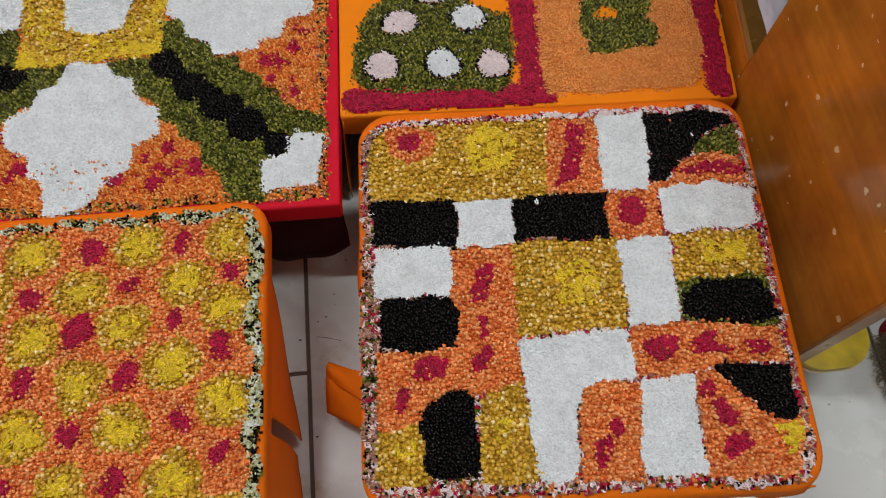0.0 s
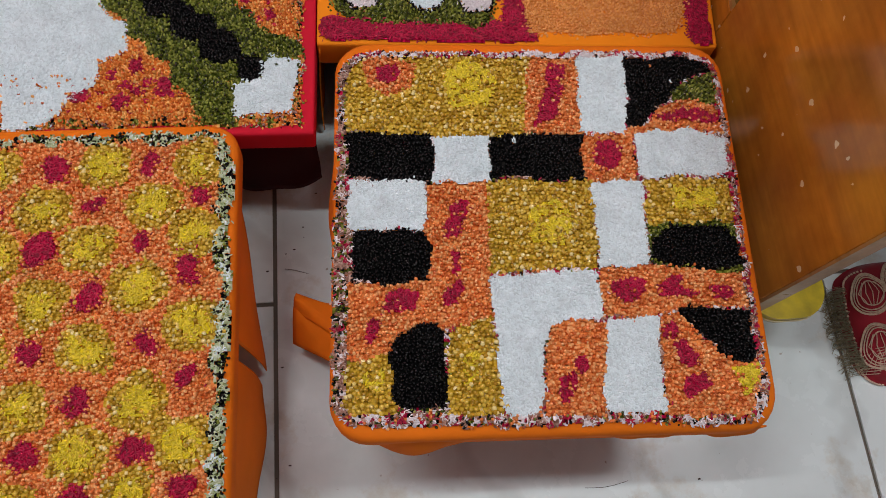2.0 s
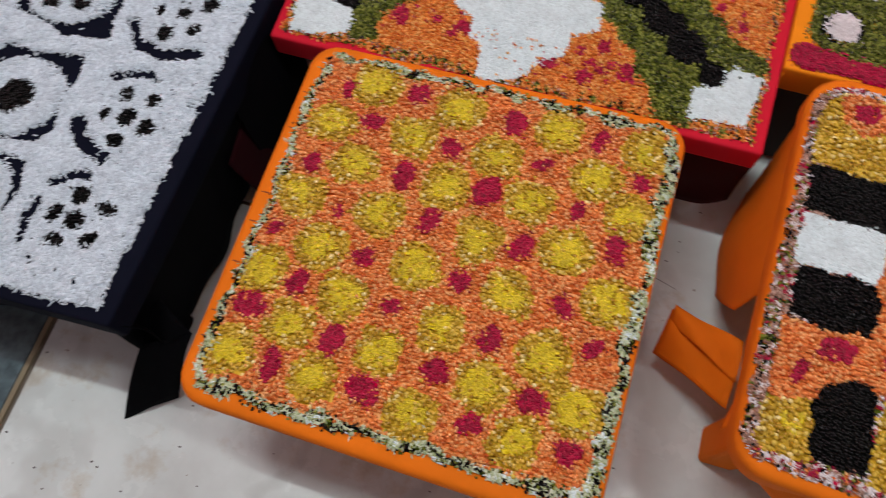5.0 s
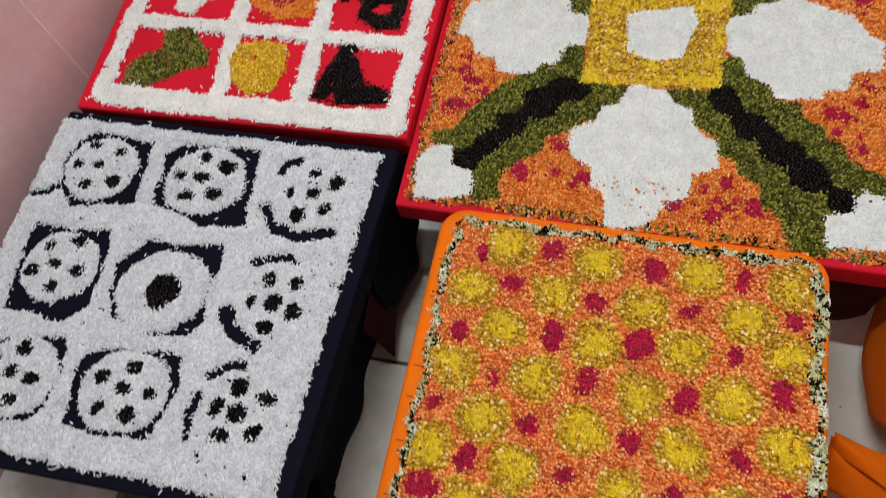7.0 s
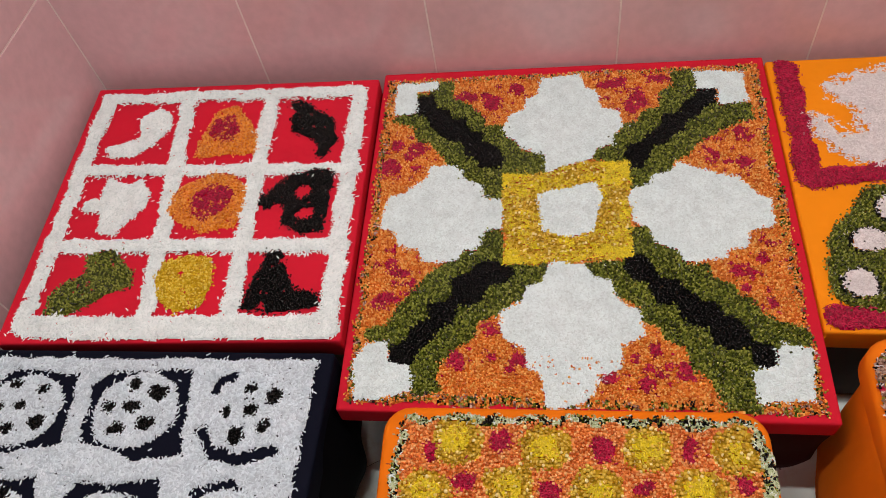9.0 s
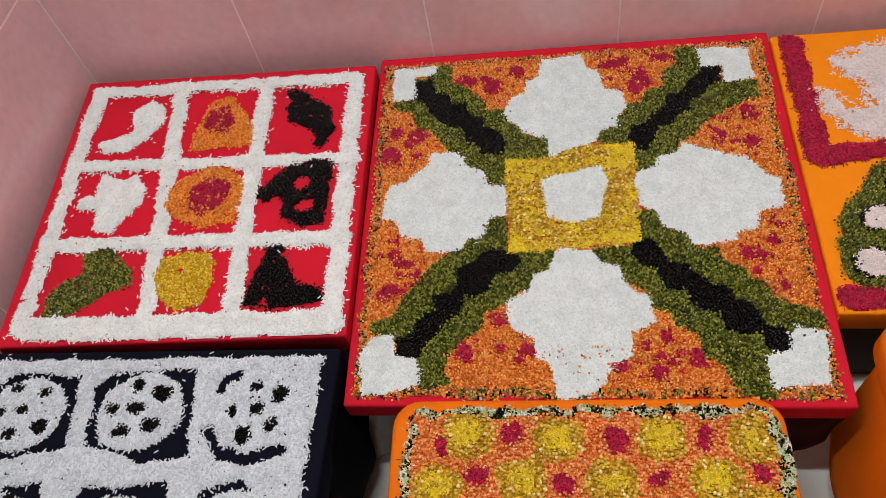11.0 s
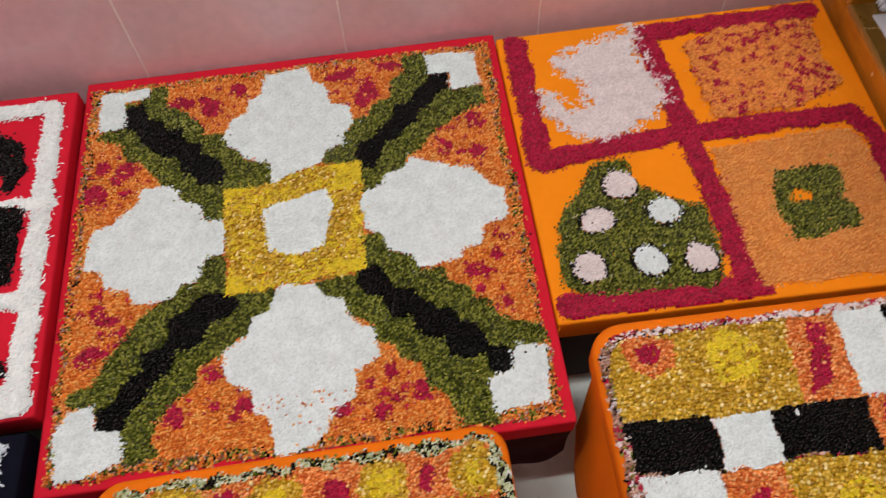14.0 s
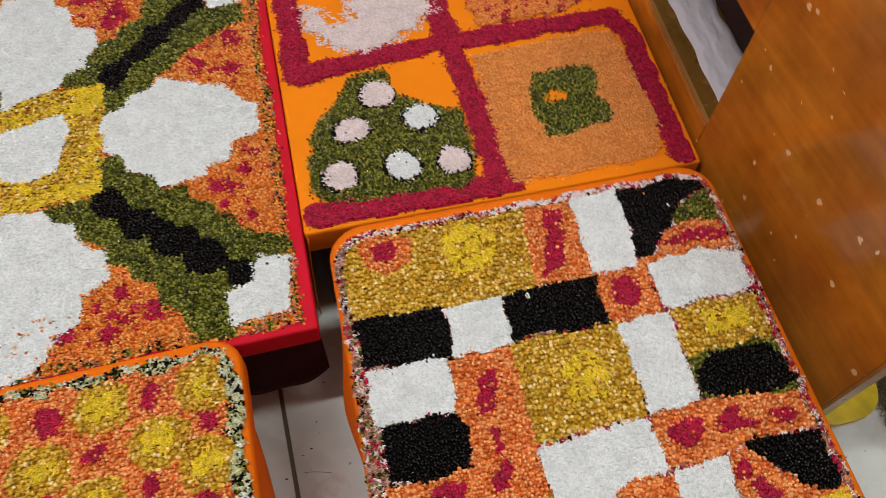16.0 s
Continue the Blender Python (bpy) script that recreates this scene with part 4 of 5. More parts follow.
PATCHWORK_3 = (
    ('white_rice', 'white rice block of the patchwork', ((0.235, 0.740), (0.374, 0.743), (0.374, 0.612), (0.237, 0.604))),
    ('black_gram', 'black gram block of the patchwork', ((0.377, 0.740), (0.610, 0.746), (0.608, 0.612), (0.373, 0.619))),
    ('orange_lentils', 'orange lentil block of the patchwork', ((0.610, 0.741), (0.746, 0.746), (0.742, 0.608), (0.608, 0.604))),
    ('magenta_rice', 'magenta rice dot', ((0.638, 0.713), (0.681, 0.727), (0.708, 0.702), (0.702, 0.654), (0.662, 0.635), (0.634, 0.665))),
    ('white_rice', 'white rice block of the patchwork', ((0.751, 0.746), (0.889, 0.758), (0.986, 0.728), (0.975, 0.626), (0.746, 0.620))),
    ('white_rice', 'white rice block of the patchwork', ((0.031, 0.607), (0.211, 0.610), (0.215, 0.481), (0.029, 0.477))),
    ('orange_lentils', 'orange lentil column of the patchwork', ((0.219, 0.603), (0.366, 0.614), (0.365, 0.255), (0.142, 0.201), (0.130, 0.136), (0.033, 0.142), (0.028, 0.339), (0.214, 0.351), (0.229, 0.442), (0.210, 0.480))),
)
PATCHWORK_4 = (
    ('magenta_rice', 'magenta rice blot on orange lentils', ((0.276, 0.537), (0.296, 0.560), (0.315, 0.551), (0.308, 0.517), (0.291, 0.496), (0.306, 0.478), (0.282, 0.455), (0.258, 0.461), (0.258, 0.497), (0.276, 0.505))),
    ('magenta_rice', 'magenta rice blot on orange lentils', ((0.273, 0.413), (0.293, 0.421), (0.296, 0.378), (0.274, 0.364))),
    ('magenta_rice', 'magenta rice blot on orange lentils', ((0.293, 0.358), (0.304, 0.322), (0.285, 0.294), (0.255, 0.288), (0.254, 0.314), (0.274, 0.330))),
    ('magenta_rice', 'magenta rice blot on orange lentils', ((0.124, 0.307), (0.152, 0.328), (0.196, 0.311), (0.188, 0.277), (0.159, 0.263), (0.117, 0.268))),
    ('magenta_rice', 'magenta rice blot on orange lentils', ((0.083, 0.246), (0.113, 0.255), (0.110, 0.221), (0.093, 0.193), (0.076, 0.202))),
    ('gold_lentils', 'golden lentil block of the patchwork', ((0.366, 0.614), (0.622, 0.612), (0.624, 0.377), (0.360, 0.366))),
    ('yellow_rice', 'yellow rice drift on golden lentils', ((0.462, 0.531), (0.535, 0.563), (0.578, 0.500), (0.545, 0.441), (0.471, 0.447))),
)
PATCHWORK_5 = (
    ('white_rice', 'white rice block of the patchwork', ((0.622, 0.605), (0.752, 0.608), (0.747, 0.384), (0.627, 0.378))),
    ('gold_lentils', 'golden lentil block of the patchwork', ((0.758, 0.615), (0.985, 0.620), (0.983, 0.495), (0.756, 0.489))),
    ('yellow_rice', 'yellow rice drift on golden lentils', ((0.829, 0.592), (0.934, 0.594), (0.940, 0.535), (0.836, 0.528))),
    ('green_gram', 'green gram rim of the black oval', ((0.751, 0.489), (0.999, 0.495), (1.002, 0.363), (0.888, 0.367), (0.751, 0.391))),
    ('black_gram', 'black gram oval of the patchwork', ((0.758, 0.453), (0.812, 0.487), (0.961, 0.482), (0.989, 0.422), (0.991, 0.386), (0.902, 0.372), (0.805, 0.382), (0.757, 0.401))),
    ('black_gram', 'black gram block of the patchwork', ((0.043, 0.475), (0.208, 0.480), (0.229, 0.442), (0.216, 0.351), (0.129, 0.337), (0.037, 0.354))),
    ('gold_lentils', 'golden lentil patch of the patchwork', ((0.033, 0.142), (0.143, 0.176), (0.153, 0.030), (0.029, 0.029))),
)
PATCHWORK_6 = (
    ('yellow_rice', 'yellow rice drift on golden lentils', ((0.074, 0.123), (0.111, 0.135), (0.123, 0.084), (0.087, 0.065))),
    ('black_gram', 'black gram arch of the patchwork', ((0.144, 0.203), (0.169, 0.217), (0.194, 0.231), (0.219, 0.237), (0.257, 0.222), (0.257, 0.149), (0.262, 0.084), (0.248, 0.039), (0.169, 0.034), (0.139, 0.054), (0.135, 0.124), (0.130, 0.163))),
    ('gold_lentils', 'golden lentil strip of the patchwork', ((0.269, 0.228), (0.364, 0.262), (0.377, 0.147), (0.380, 0.028), (0.254, 0.025))),
    ('yellow_rice', 'yellow rice drift on golden lentils', ((0.294, 0.161), (0.333, 0.173), (0.337, 0.108), (0.298, 0.096))),
    ('white_rice', 'white rice angle of the patchwork', ((0.363, 0.354), (0.625, 0.373), (0.624, 0.253), (0.499, 0.234), (0.475, 0.172), (0.477, 0.080), (0.455, 0.026), (0.382, 0.031))),
)
PATCHWORK_7 = (
    ('orange_lentils', 'orange lentil block of the patchwork', ((0.499, 0.234), (0.547, 0.251), (0.632, 0.239), (0.631, 0.145), (0.603, 0.019), (0.467, 0.019), (0.479, 0.081), (0.484, 0.187))),
    ('magenta_rice', 'magenta rice blot on orange lentils', ((0.543, 0.133), (0.560, 0.158), (0.582, 0.152), (0.577, 0.125), (0.559, 0.112))),
    ('magenta_rice', 'magenta rice blot on orange lentils', ((0.513, 0.107), (0.544, 0.121), (0.551, 0.097), (0.536, 0.077), (0.528, 0.048), (0.509, 0.054), (0.505, 0.082))),
    ('white_rice', 'white rice block of the patchwork', ((0.632, 0.239), (0.756, 0.263), (0.748, 0.143), (0.750, 0.024), (0.607, 0.031), (0.622, 0.118))),
    ('orange_lentils', 'orange lentil band of the patchwork', ((0.627, 0.375), (0.749, 0.386), (1.007, 0.361), (1.007, 0.272), (0.800, 0.272), (0.756, 0.258), (0.626, 0.253))),
    ('magenta_rice', 'magenta rice blot on orange lentils', ((0.651, 0.331), (0.676, 0.339), (0.691, 0.352), (0.729, 0.345), (0.733, 0.316), (0.707, 0.296), (0.672, 0.296), (0.655, 0.310))),
    ('magenta_rice', 'magenta rice blot on orange lentils', ((0.758, 0.327), (0.796, 0.353), (0.824, 0.354), (0.814, 0.323), (0.862, 0.316), (0.853, 0.306), (0.798, 0.298), (0.764, 0.308))),
)
PATCHWORK_8 = (
    ('magenta_rice', 'magenta rice blot on orange lentils', ((0.884, 0.326), (0.935, 0.334), (0.954, 0.323), (0.942, 0.296), (0.895, 0.301))),
    ('orange_lentils', 'orange lentil block of the patchwork', ((0.759, 0.258), (0.805, 0.268), (0.876, 0.181), (0.987, 0.141), (0.980, 0.018), (0.751, 0.017))),
    ('magenta_rice', 'magenta rice streak on orange lentils', ((0.765, 0.232), (0.793, 0.238), (0.806, 0.218), (0.791, 0.200), (0.765, 0.208))),
    ('magenta_rice', 'magenta rice streak on orange lentils', ((0.787, 0.195), (0.819, 0.195), (0.831, 0.160), (0.839, 0.144), (0.817, 0.130), (0.795, 0.143))),
    ('magenta_rice', 'magenta rice streak on orange lentils', ((0.843, 0.125), (0.862, 0.090), (0.835, 0.075), (0.811, 0.059), (0.791, 0.065), (0.807, 0.104))),
    ('black_gram', 'black gram wedge of the patchwork', ((0.795, 0.274), (0.829, 0.281), (0.877, 0.269), (0.987, 0.266), (1.000, 0.210), (0.992, 0.169), (0.961, 0.142), (0.928, 0.149), (0.884, 0.177), (0.866, 0.197), (0.838, 0.231))),
    ('yellow_rice', 'yellow rice corner of the patchwork', ((0.920, 0.132), (1.001, 0.142), (0.999, 0.075), (0.944, 0.065))),
)
FIELDS_BACK = (
    ('pale_pink_rice', 'pale pink rice bird shape on orange cloth', ((0.139, 0.885), (0.209, 0.890), (0.267, 0.933), (0.375, 0.946), (0.401, 0.997), (0.418, 0.981), (0.399, 0.880), (0.405, 0.781), (0.439, 0.741), (0.432, 0.660), (0.340, 0.581), (0.235, 0.541), (0.161, 0.580), (0.093, 0.676), (0.084, 0.746), (0.113, 0.754), (0.151, 0.669), (0.210, 0.674), (0.217, 0.778), (0.170, 0.808), (0.162, 0.857))),
    ('deep_orange_rice', 'thin orange grain field streaked with magenta', ((0.548, 0.876), (0.674, 0.925), (0.948, 0.920), (0.921, 0.746), (0.949, 0.639), (0.792, 0.578), (0.554, 0.570), (0.537, 0.718))),
)
FIELDS_FRONT = (
    ('amber_lentils', 'pale orange lentil field', ((0.513, 0.470), (0.913, 0.479), (0.935, 0.356), (0.949, 0.138), (0.908, 0.035), (0.517, 0.023), (0.511, 0.214))),
    ('green_gram', 'green gram block with a bare middle', ((0.644, 0.363), (0.700, 0.362), (0.771, 0.366), (0.834, 0.358), (0.825, 0.299), (0.810, 0.269), (0.793, 0.252), (0.830, 0.226), (0.828, 0.184), (0.811, 0.165), (0.730, 0.157), (0.705, 0.144), (0.639, 0.144), (0.634, 0.182), (0.625, 0.238), (0.637, 0.302))),
    ('green_gram', 'green gram tree with rice fruits', ((0.173, 0.456), (0.271, 0.464), (0.279, 0.386), (0.366, 0.319), (0.443, 0.285), (0.451, 0.136), (0.421, 0.042), (0.134, 0.052), (0.026, 0.079), (0.033, 0.193), (0.067, 0.313), (0.119, 0.363))),
)

# middles of the 64 chequer dots, row by row from the back, and the extents of the magenta ones
DOTS_1 = ((0.131, 0.885), (0.204, 0.915), (0.32, 0.92), (0.434, 0.896), (0.578, 0.891), (0.694, 0.898), (0.805, 0.898), (0.915, 0.9))
DOTS_2 = ((0.126, 0.774), (0.224, 0.802), (0.345, 0.79), (0.453, 0.778), (0.564, 0.782), (0.679, 0.789), (0.813, 0.786), (0.923, 0.81))
DOTS_3 = ((0.111, 0.644), (0.224, 0.67), (0.359, 0.669), (0.466, 0.666), (0.563, 0.68), (0.67, 0.68), (0.791, 0.689), (0.912, 0.71))
DOTS_4 = ((0.115, 0.548), (0.23, 0.535), (0.331, 0.554), (0.455, 0.567), (0.579, 0.55), (0.682, 0.561), (0.792, 0.58), (0.902, 0.619))
DOTS_5 = ((0.096, 0.449), (0.213, 0.427), (0.326, 0.438), (0.458, 0.437), (0.561, 0.441), (0.685, 0.435), (0.812, 0.439), (0.915, 0.479))
DOTS_6 = ((0.1, 0.333), (0.195, 0.323), (0.31, 0.318), (0.428, 0.331), (0.559, 0.311), (0.679, 0.312), (0.802, 0.304), (0.91, 0.353))
DOTS_7 = ((0.104, 0.239), (0.213, 0.219), (0.324, 0.211), (0.437, 0.217), (0.574, 0.202), (0.685, 0.196), (0.803, 0.202), (0.902, 0.21))
DOTS_8 = ((0.099, 0.119), (0.205, 0.113), (0.314, 0.112), (0.432, 0.118), (0.553, 0.093), (0.685, 0.108), (0.794, 0.107), (0.906, 0.113))
DOT_SIZES = ((0.014, 0.029), (0.032, 0.031), (0.027, 0.036), (0.016, 0.036), (0.034, 0.026), (0.029, 0.034), (0.025, 0.019), (0.022, 0.026), (0.028, 0.023), (0.027, 0.045), (0.032, 0.04), (0.023, 0.031), (0.016, 0.026), (0.025, 0.035), (0.03, 0.033), (0.021, 0.033), (0.016, 0.019), (0.028, 0.024), (0.028, 0.026), (0.025, 0.031), (0.023, 0.033), (0.023, 0.019), (0.026, 0.036), (0.02, 0.024), (0.032, 0.033), (0.023, 0.04), (0.027, 0.026), (0.032, 0.031), (0.026, 0.038), (0.033, 0.029), (0.028, 0.024), (0.025, 0.026))
BAND_NORTH_WEST = (
    ('green_gram', 'green gram band across the mandala', ((0.147, 0.958), (0.193, 0.967), (0.197, 0.899), (0.277, 0.829), (0.285, 0.787), (0.344, 0.784), (0.352, 0.736), (0.368, 0.732), (0.382, 0.692), (0.449, 0.685), (0.448, 0.627), (0.34, 0.628), (0.342, 0.545), (0.301, 0.547), (0.284, 0.591), (0.245, 0.612), (0.236, 0.649), (0.203, 0.661), (0.179, 0.7), (0.155, 0.731), (0.122, 0.752), (0.104, 0.795), (0.049, 0.819), (0.061, 0.845), (0.1, 0.849), (0.095, 0.917), (0.142, 0.914))),
    ('black_gram', 'stepped black gram bar of the mandala', ((0.091, 0.912), (0.15, 0.917), (0.161, 0.868), (0.192, 0.855), (0.201, 0.822), (0.239, 0.816), (0.249, 0.781), (0.278, 0.772), (0.286, 0.736), (0.324, 0.715), (0.342, 0.674), (0.332, 0.641), (0.283, 0.642), (0.275, 0.676), (0.245, 0.687), (0.235, 0.722), (0.206, 0.74), (0.175, 0.761), (0.142, 0.793), (0.125, 0.838), (0.097, 0.849))),
)
BAND_NORTH_EAST = (
    ('green_gram', 'green gram band across the mandala', ((0.779, 0.965), (0.823, 0.969), (0.824, 0.903), (0.875, 0.837), (0.946, 0.831), (0.95, 0.787), (0.908, 0.775), (0.872, 0.758), (0.857, 0.73), (0.808, 0.713), (0.784, 0.675), (0.77, 0.659), (0.748, 0.65), (0.741, 0.622), (0.7, 0.615), (0.69, 0.574), (0.644, 0.567), (0.64, 0.608), (0.648, 0.634), (0.629, 0.654), (0.562, 0.666), (0.566, 0.699), (0.606, 0.711), (0.607, 0.741), (0.635, 0.749), (0.636, 0.775), (0.678, 0.781), (0.694, 0.817), (0.739, 0.845), (0.746, 0.898), (0.772, 0.918))),
    ('black_gram', 'stepped black gram bar of the mandala', ((0.834, 0.895), (0.855, 0.907), (0.877, 0.899), (0.876, 0.847), (0.844, 0.828), (0.824, 0.8), (0.795, 0.782), (0.786, 0.747), (0.756, 0.734), (0.741, 0.706), (0.713, 0.697), (0.696, 0.651), (0.681, 0.628), (0.648, 0.634), (0.646, 0.657), (0.631, 0.672), (0.647, 0.71), (0.681, 0.718), (0.697, 0.746), (0.725, 0.765), (0.742, 0.804), (0.777, 0.823), (0.795, 0.852), (0.817, 0.867))),
)
BAND_SOUTH_WEST = (
    ('green_gram', 'green gram band across the mandala', ((0.289, 0.41), (0.3, 0.44), (0.334, 0.447), (0.342, 0.363), (0.378, 0.358), (0.423, 0.37), (0.446, 0.339), (0.442, 0.308), (0.398, 0.294), (0.391, 0.265), (0.336, 0.236), (0.324, 0.214), (0.286, 0.201), (0.286, 0.173), (0.271, 0.158), (0.24, 0.137), (0.211, 0.104), (0.201, 0.071), (0.216, 0.04), (0.168, 0.027), (0.158, 0.07), (0.152, 0.09), (0.106, 0.102), (0.095, 0.153), (0.042, 0.156), (0.046, 0.176), (0.097, 0.191), (0.106, 0.226), (0.123, 0.249), (0.147, 0.278), (0.159, 0.301), (0.189, 0.331), (0.215, 0.354), (0.247, 0.371), (0.252, 0.394), (0.285, 0.395))),
    ('black_gram', 'stepped black gram bar of the mandala', ((0.1, 0.089), (0.093, 0.135), (0.132, 0.157), (0.139, 0.177), (0.159, 0.199), (0.185, 0.212), (0.175, 0.248), (0.221, 0.256), (0.233, 0.279), (0.23, 0.317), (0.275, 0.332), (0.294, 0.355), (0.332, 0.363), (0.366, 0.347), (0.373, 0.324), (0.354, 0.302), (0.315, 0.293), (0.304, 0.257), (0.273, 0.242), (0.249, 0.243), (0.242, 0.2), (0.212, 0.185), (0.202, 0.158), (0.178, 0.136), (0.16, 0.116), (0.15, 0.093))),
)
BAND_SOUTH_EAST = (
    ('green_gram', 'green gram band across the mandala', ((0.631, 0.447), (0.681, 0.446), (0.69, 0.407), (0.738, 0.391), (0.74, 0.353), (0.794, 0.344), (0.8, 0.316), (0.846, 0.294), (0.847, 0.26), (0.876, 0.254), (0.887, 0.219), (0.945, 0.201), (0.976, 0.188), (0.982, 0.163), (0.948, 0.156), (0.917, 0.167), (0.908, 0.136), (0.908, 0.107), (0.857, 0.093), (0.862, 0.045), (0.857, 0.017), (0.799, 0.021), (0.784, 0.067), (0.775, 0.085), (0.738, 0.096), (0.735, 0.127), (0.733, 0.153), (0.694, 0.164), (0.69, 0.19), (0.65, 0.204), (0.647, 0.231), (0.631, 0.258), (0.602, 0.273), (0.591, 0.302), (0.542, 0.323), (0.53, 0.346), (0.587, 0.358), (0.624, 0.353))),
    ('black_gram', 'stepped black gram bar of the mandala', ((0.626, 0.368), (0.669, 0.372), (0.685, 0.338), (0.689, 0.316), (0.731, 0.309), (0.74, 0.288), (0.767, 0.273), (0.766, 0.259), (0.801, 0.259), (0.814, 0.225), (0.842, 0.212), (0.859, 0.18), (0.867, 0.162), (0.901, 0.162), (0.913, 0.143), (0.911, 0.112), (0.88, 0.101), (0.86, 0.111), (0.854, 0.142), (0.815, 0.141), (0.789, 0.154), (0.783, 0.192), (0.742, 0.198), (0.728, 0.219), (0.724, 0.245), (0.683, 0.252), (0.668, 0.28), (0.664, 0.301), (0.633, 0.309), (0.618, 0.339))),
)
BLOTS_NORTH = ((0.239, 0.903, 0.025, 0.016), (0.309, 0.871, 0.025, 0.025), (0.292, 0.9, 0.014, 0.013), (0.371, 0.926, 0.018, 0.02), (0.612, 0.928, 0.026, 0.013), (0.646, 0.941, 0.011, 0.013), (0.739, 0.942, 0.026, 0.016), (0.685, 0.869, 0.021, 0.024), (0.666, 0.843, 0.016, 0.02))
BLOTS_WEST = ((0.064, 0.728, 0.018, 0.021), (0.118, 0.712, 0.022, 0.026), (0.05, 0.651, 0.018, 0.028), (0.116, 0.643, 0.013, 0.011), (0.098, 0.683, 0.012, 0.014), (0.087, 0.348, 0.024, 0.017), (0.11, 0.325, 0.019, 0.012), (0.082, 0.259, 0.022, 0.012), (0.064, 0.245, 0.017, 0.013), (0.103, 0.256, 0.013, 0.009))
BLOTS_SOUTH = ((0.325, 0.183, 0.019, 0.013), (0.249, 0.105, 0.019, 0.019), (0.327, 0.119, 0.012, 0.008), (0.382, 0.113, 0.017, 0.016), (0.365, 0.088, 0.008, 0.008), (0.203, 0.063, 0.006, 0.009), (0.667, 0.141, 0.013, 0.014), (0.628, 0.122, 0.007, 0.01), (0.567, 0.08, 0.016, 0.012), (0.646, 0.063, 0.014, 0.016), (0.721, 0.091, 0.013, 0.019), (0.681, 0.088, 0.011, 0.013), (0.705, 0.103, 0.015, 0.006), (0.654, 0.101, 0.009, 0.008))
BLOTS_EAST = ((0.917, 0.742, 0.017, 0.013), (0.934, 0.723, 0.014, 0.012), (0.842, 0.664, 0.018, 0.024), (0.832, 0.689, 0.011, 0.012), (0.914, 0.639, 0.018, 0.02), (0.872, 0.645, 0.015, 0.008), (0.865, 0.33, 0.022, 0.013), (0.92, 0.362, 0.016, 0.016), (0.915, 0.252, 0.013, 0.014), (0.868, 0.285, 0.01, 0.009), (0.938, 0.403, 0.01, 0.006), (0.896, 0.316, 0.013, 0.01))
RING_1 = (((0.12, 0.934), (0.311, 0.925), (0.334, 0.723), (0.144, 0.691), (0.086, 0.737), (0.065, 0.83), (0.081, 0.903)), (0.187, 0.816, 0.105, 0.101), ((0.145, 0.887, 0.016, 0.013), (0.23, 0.874, 0.016, 0.014), (0.118, 0.822, 0.016, 0.012), (0.179, 0.83, 0.018, 0.016), (0.162, 0.762, 0.02, 0.019), (0.245, 0.782, 0.02, 0.023)))
RING_2 = (((0.392, 0.934), (0.63, 0.937), (0.659, 0.697), (0.535, 0.682), (0.464, 0.712), (0.383, 0.73), (0.373, 0.767), (0.363, 0.889)), (0.503, 0.822, 0.113, 0.108), ((0.481, 0.894, 0.016, 0.019), (0.553, 0.871, 0.021, 0.019), (0.434, 0.831, 0.018, 0.015), (0.495, 0.831, 0.022, 0.017), (0.466, 0.767, 0.023, 0.017), (0.545, 0.786, 0.025, 0.017)))
RING_3 = ((), (0.815, 0.816, 0.097, 0.103), ((0.802, 0.882, 0.02, 0.015), (0.865, 0.859, 0.018, 0.022), (0.75, 0.818, 0.016, 0.017), (0.813, 0.822, 0.018, 0.019), (0.793, 0.752, 0.021, 0.024), (0.86, 0.779, 0.014, 0.019)))
RING_4 = (((0.068, 0.631), (0.111, 0.622), (0.199, 0.624), (0.303, 0.637), (0.325, 0.562), (0.326, 0.488), (0.326, 0.419), (0.276, 0.367), (0.098, 0.375), (0.087, 0.411), (0.081, 0.458), (0.067, 0.554)), (0.199, 0.513, 0.107, 0.099), ((0.149, 0.564, 0.014, 0.015), (0.227, 0.588, 0.02, 0.017), (0.183, 0.519, 0.02, 0.016), (0.127, 0.491, 0.021, 0.019), (0.261, 0.506, 0.02, 0.017), (0.205, 0.456, 0.02, 0.018)))
RING_5 = (((0.417, 0.626), (0.501, 0.621), (0.627, 0.641), (0.642, 0.577), (0.634, 0.514), (0.651, 0.424), (0.624, 0.375), (0.521, 0.369), (0.395, 0.405), (0.371, 0.462), (0.353, 0.54), (0.38, 0.576)), (0.511, 0.49, 0.123, 0.113), ((0.515, 0.488, 0.043, 0.045),))
RING_6 = ((), (0.816, 0.507, 0.107, 0.11), ((0.779, 0.559, 0.016, 0.02), (0.851, 0.558, 0.016, 0.017), (0.751, 0.497, 0.014, 0.017), (0.81, 0.503, 0.023, 0.024), (0.87, 0.482, 0.023, 0.023), (0.805, 0.434, 0.02, 0.022)))
RING_7 = (((0.24, 0.324), (0.3, 0.333), (0.327, 0.293), (0.336, 0.223), (0.332, 0.154), (0.3, 0.109), (0.248, 0.104), (0.144, 0.107), (0.111, 0.152), (0.098, 0.234), (0.107, 0.294)), (0.222, 0.214, 0.108, 0.104), ((0.213, 0.281, 0.02, 0.021), (0.266, 0.213, 0.021, 0.02), (0.202, 0.223, 0.02, 0.017), (0.142, 0.247, 0.019, 0.017), (0.23, 0.153, 0.021, 0.017), (0.162, 0.178, 0.02, 0.017)))
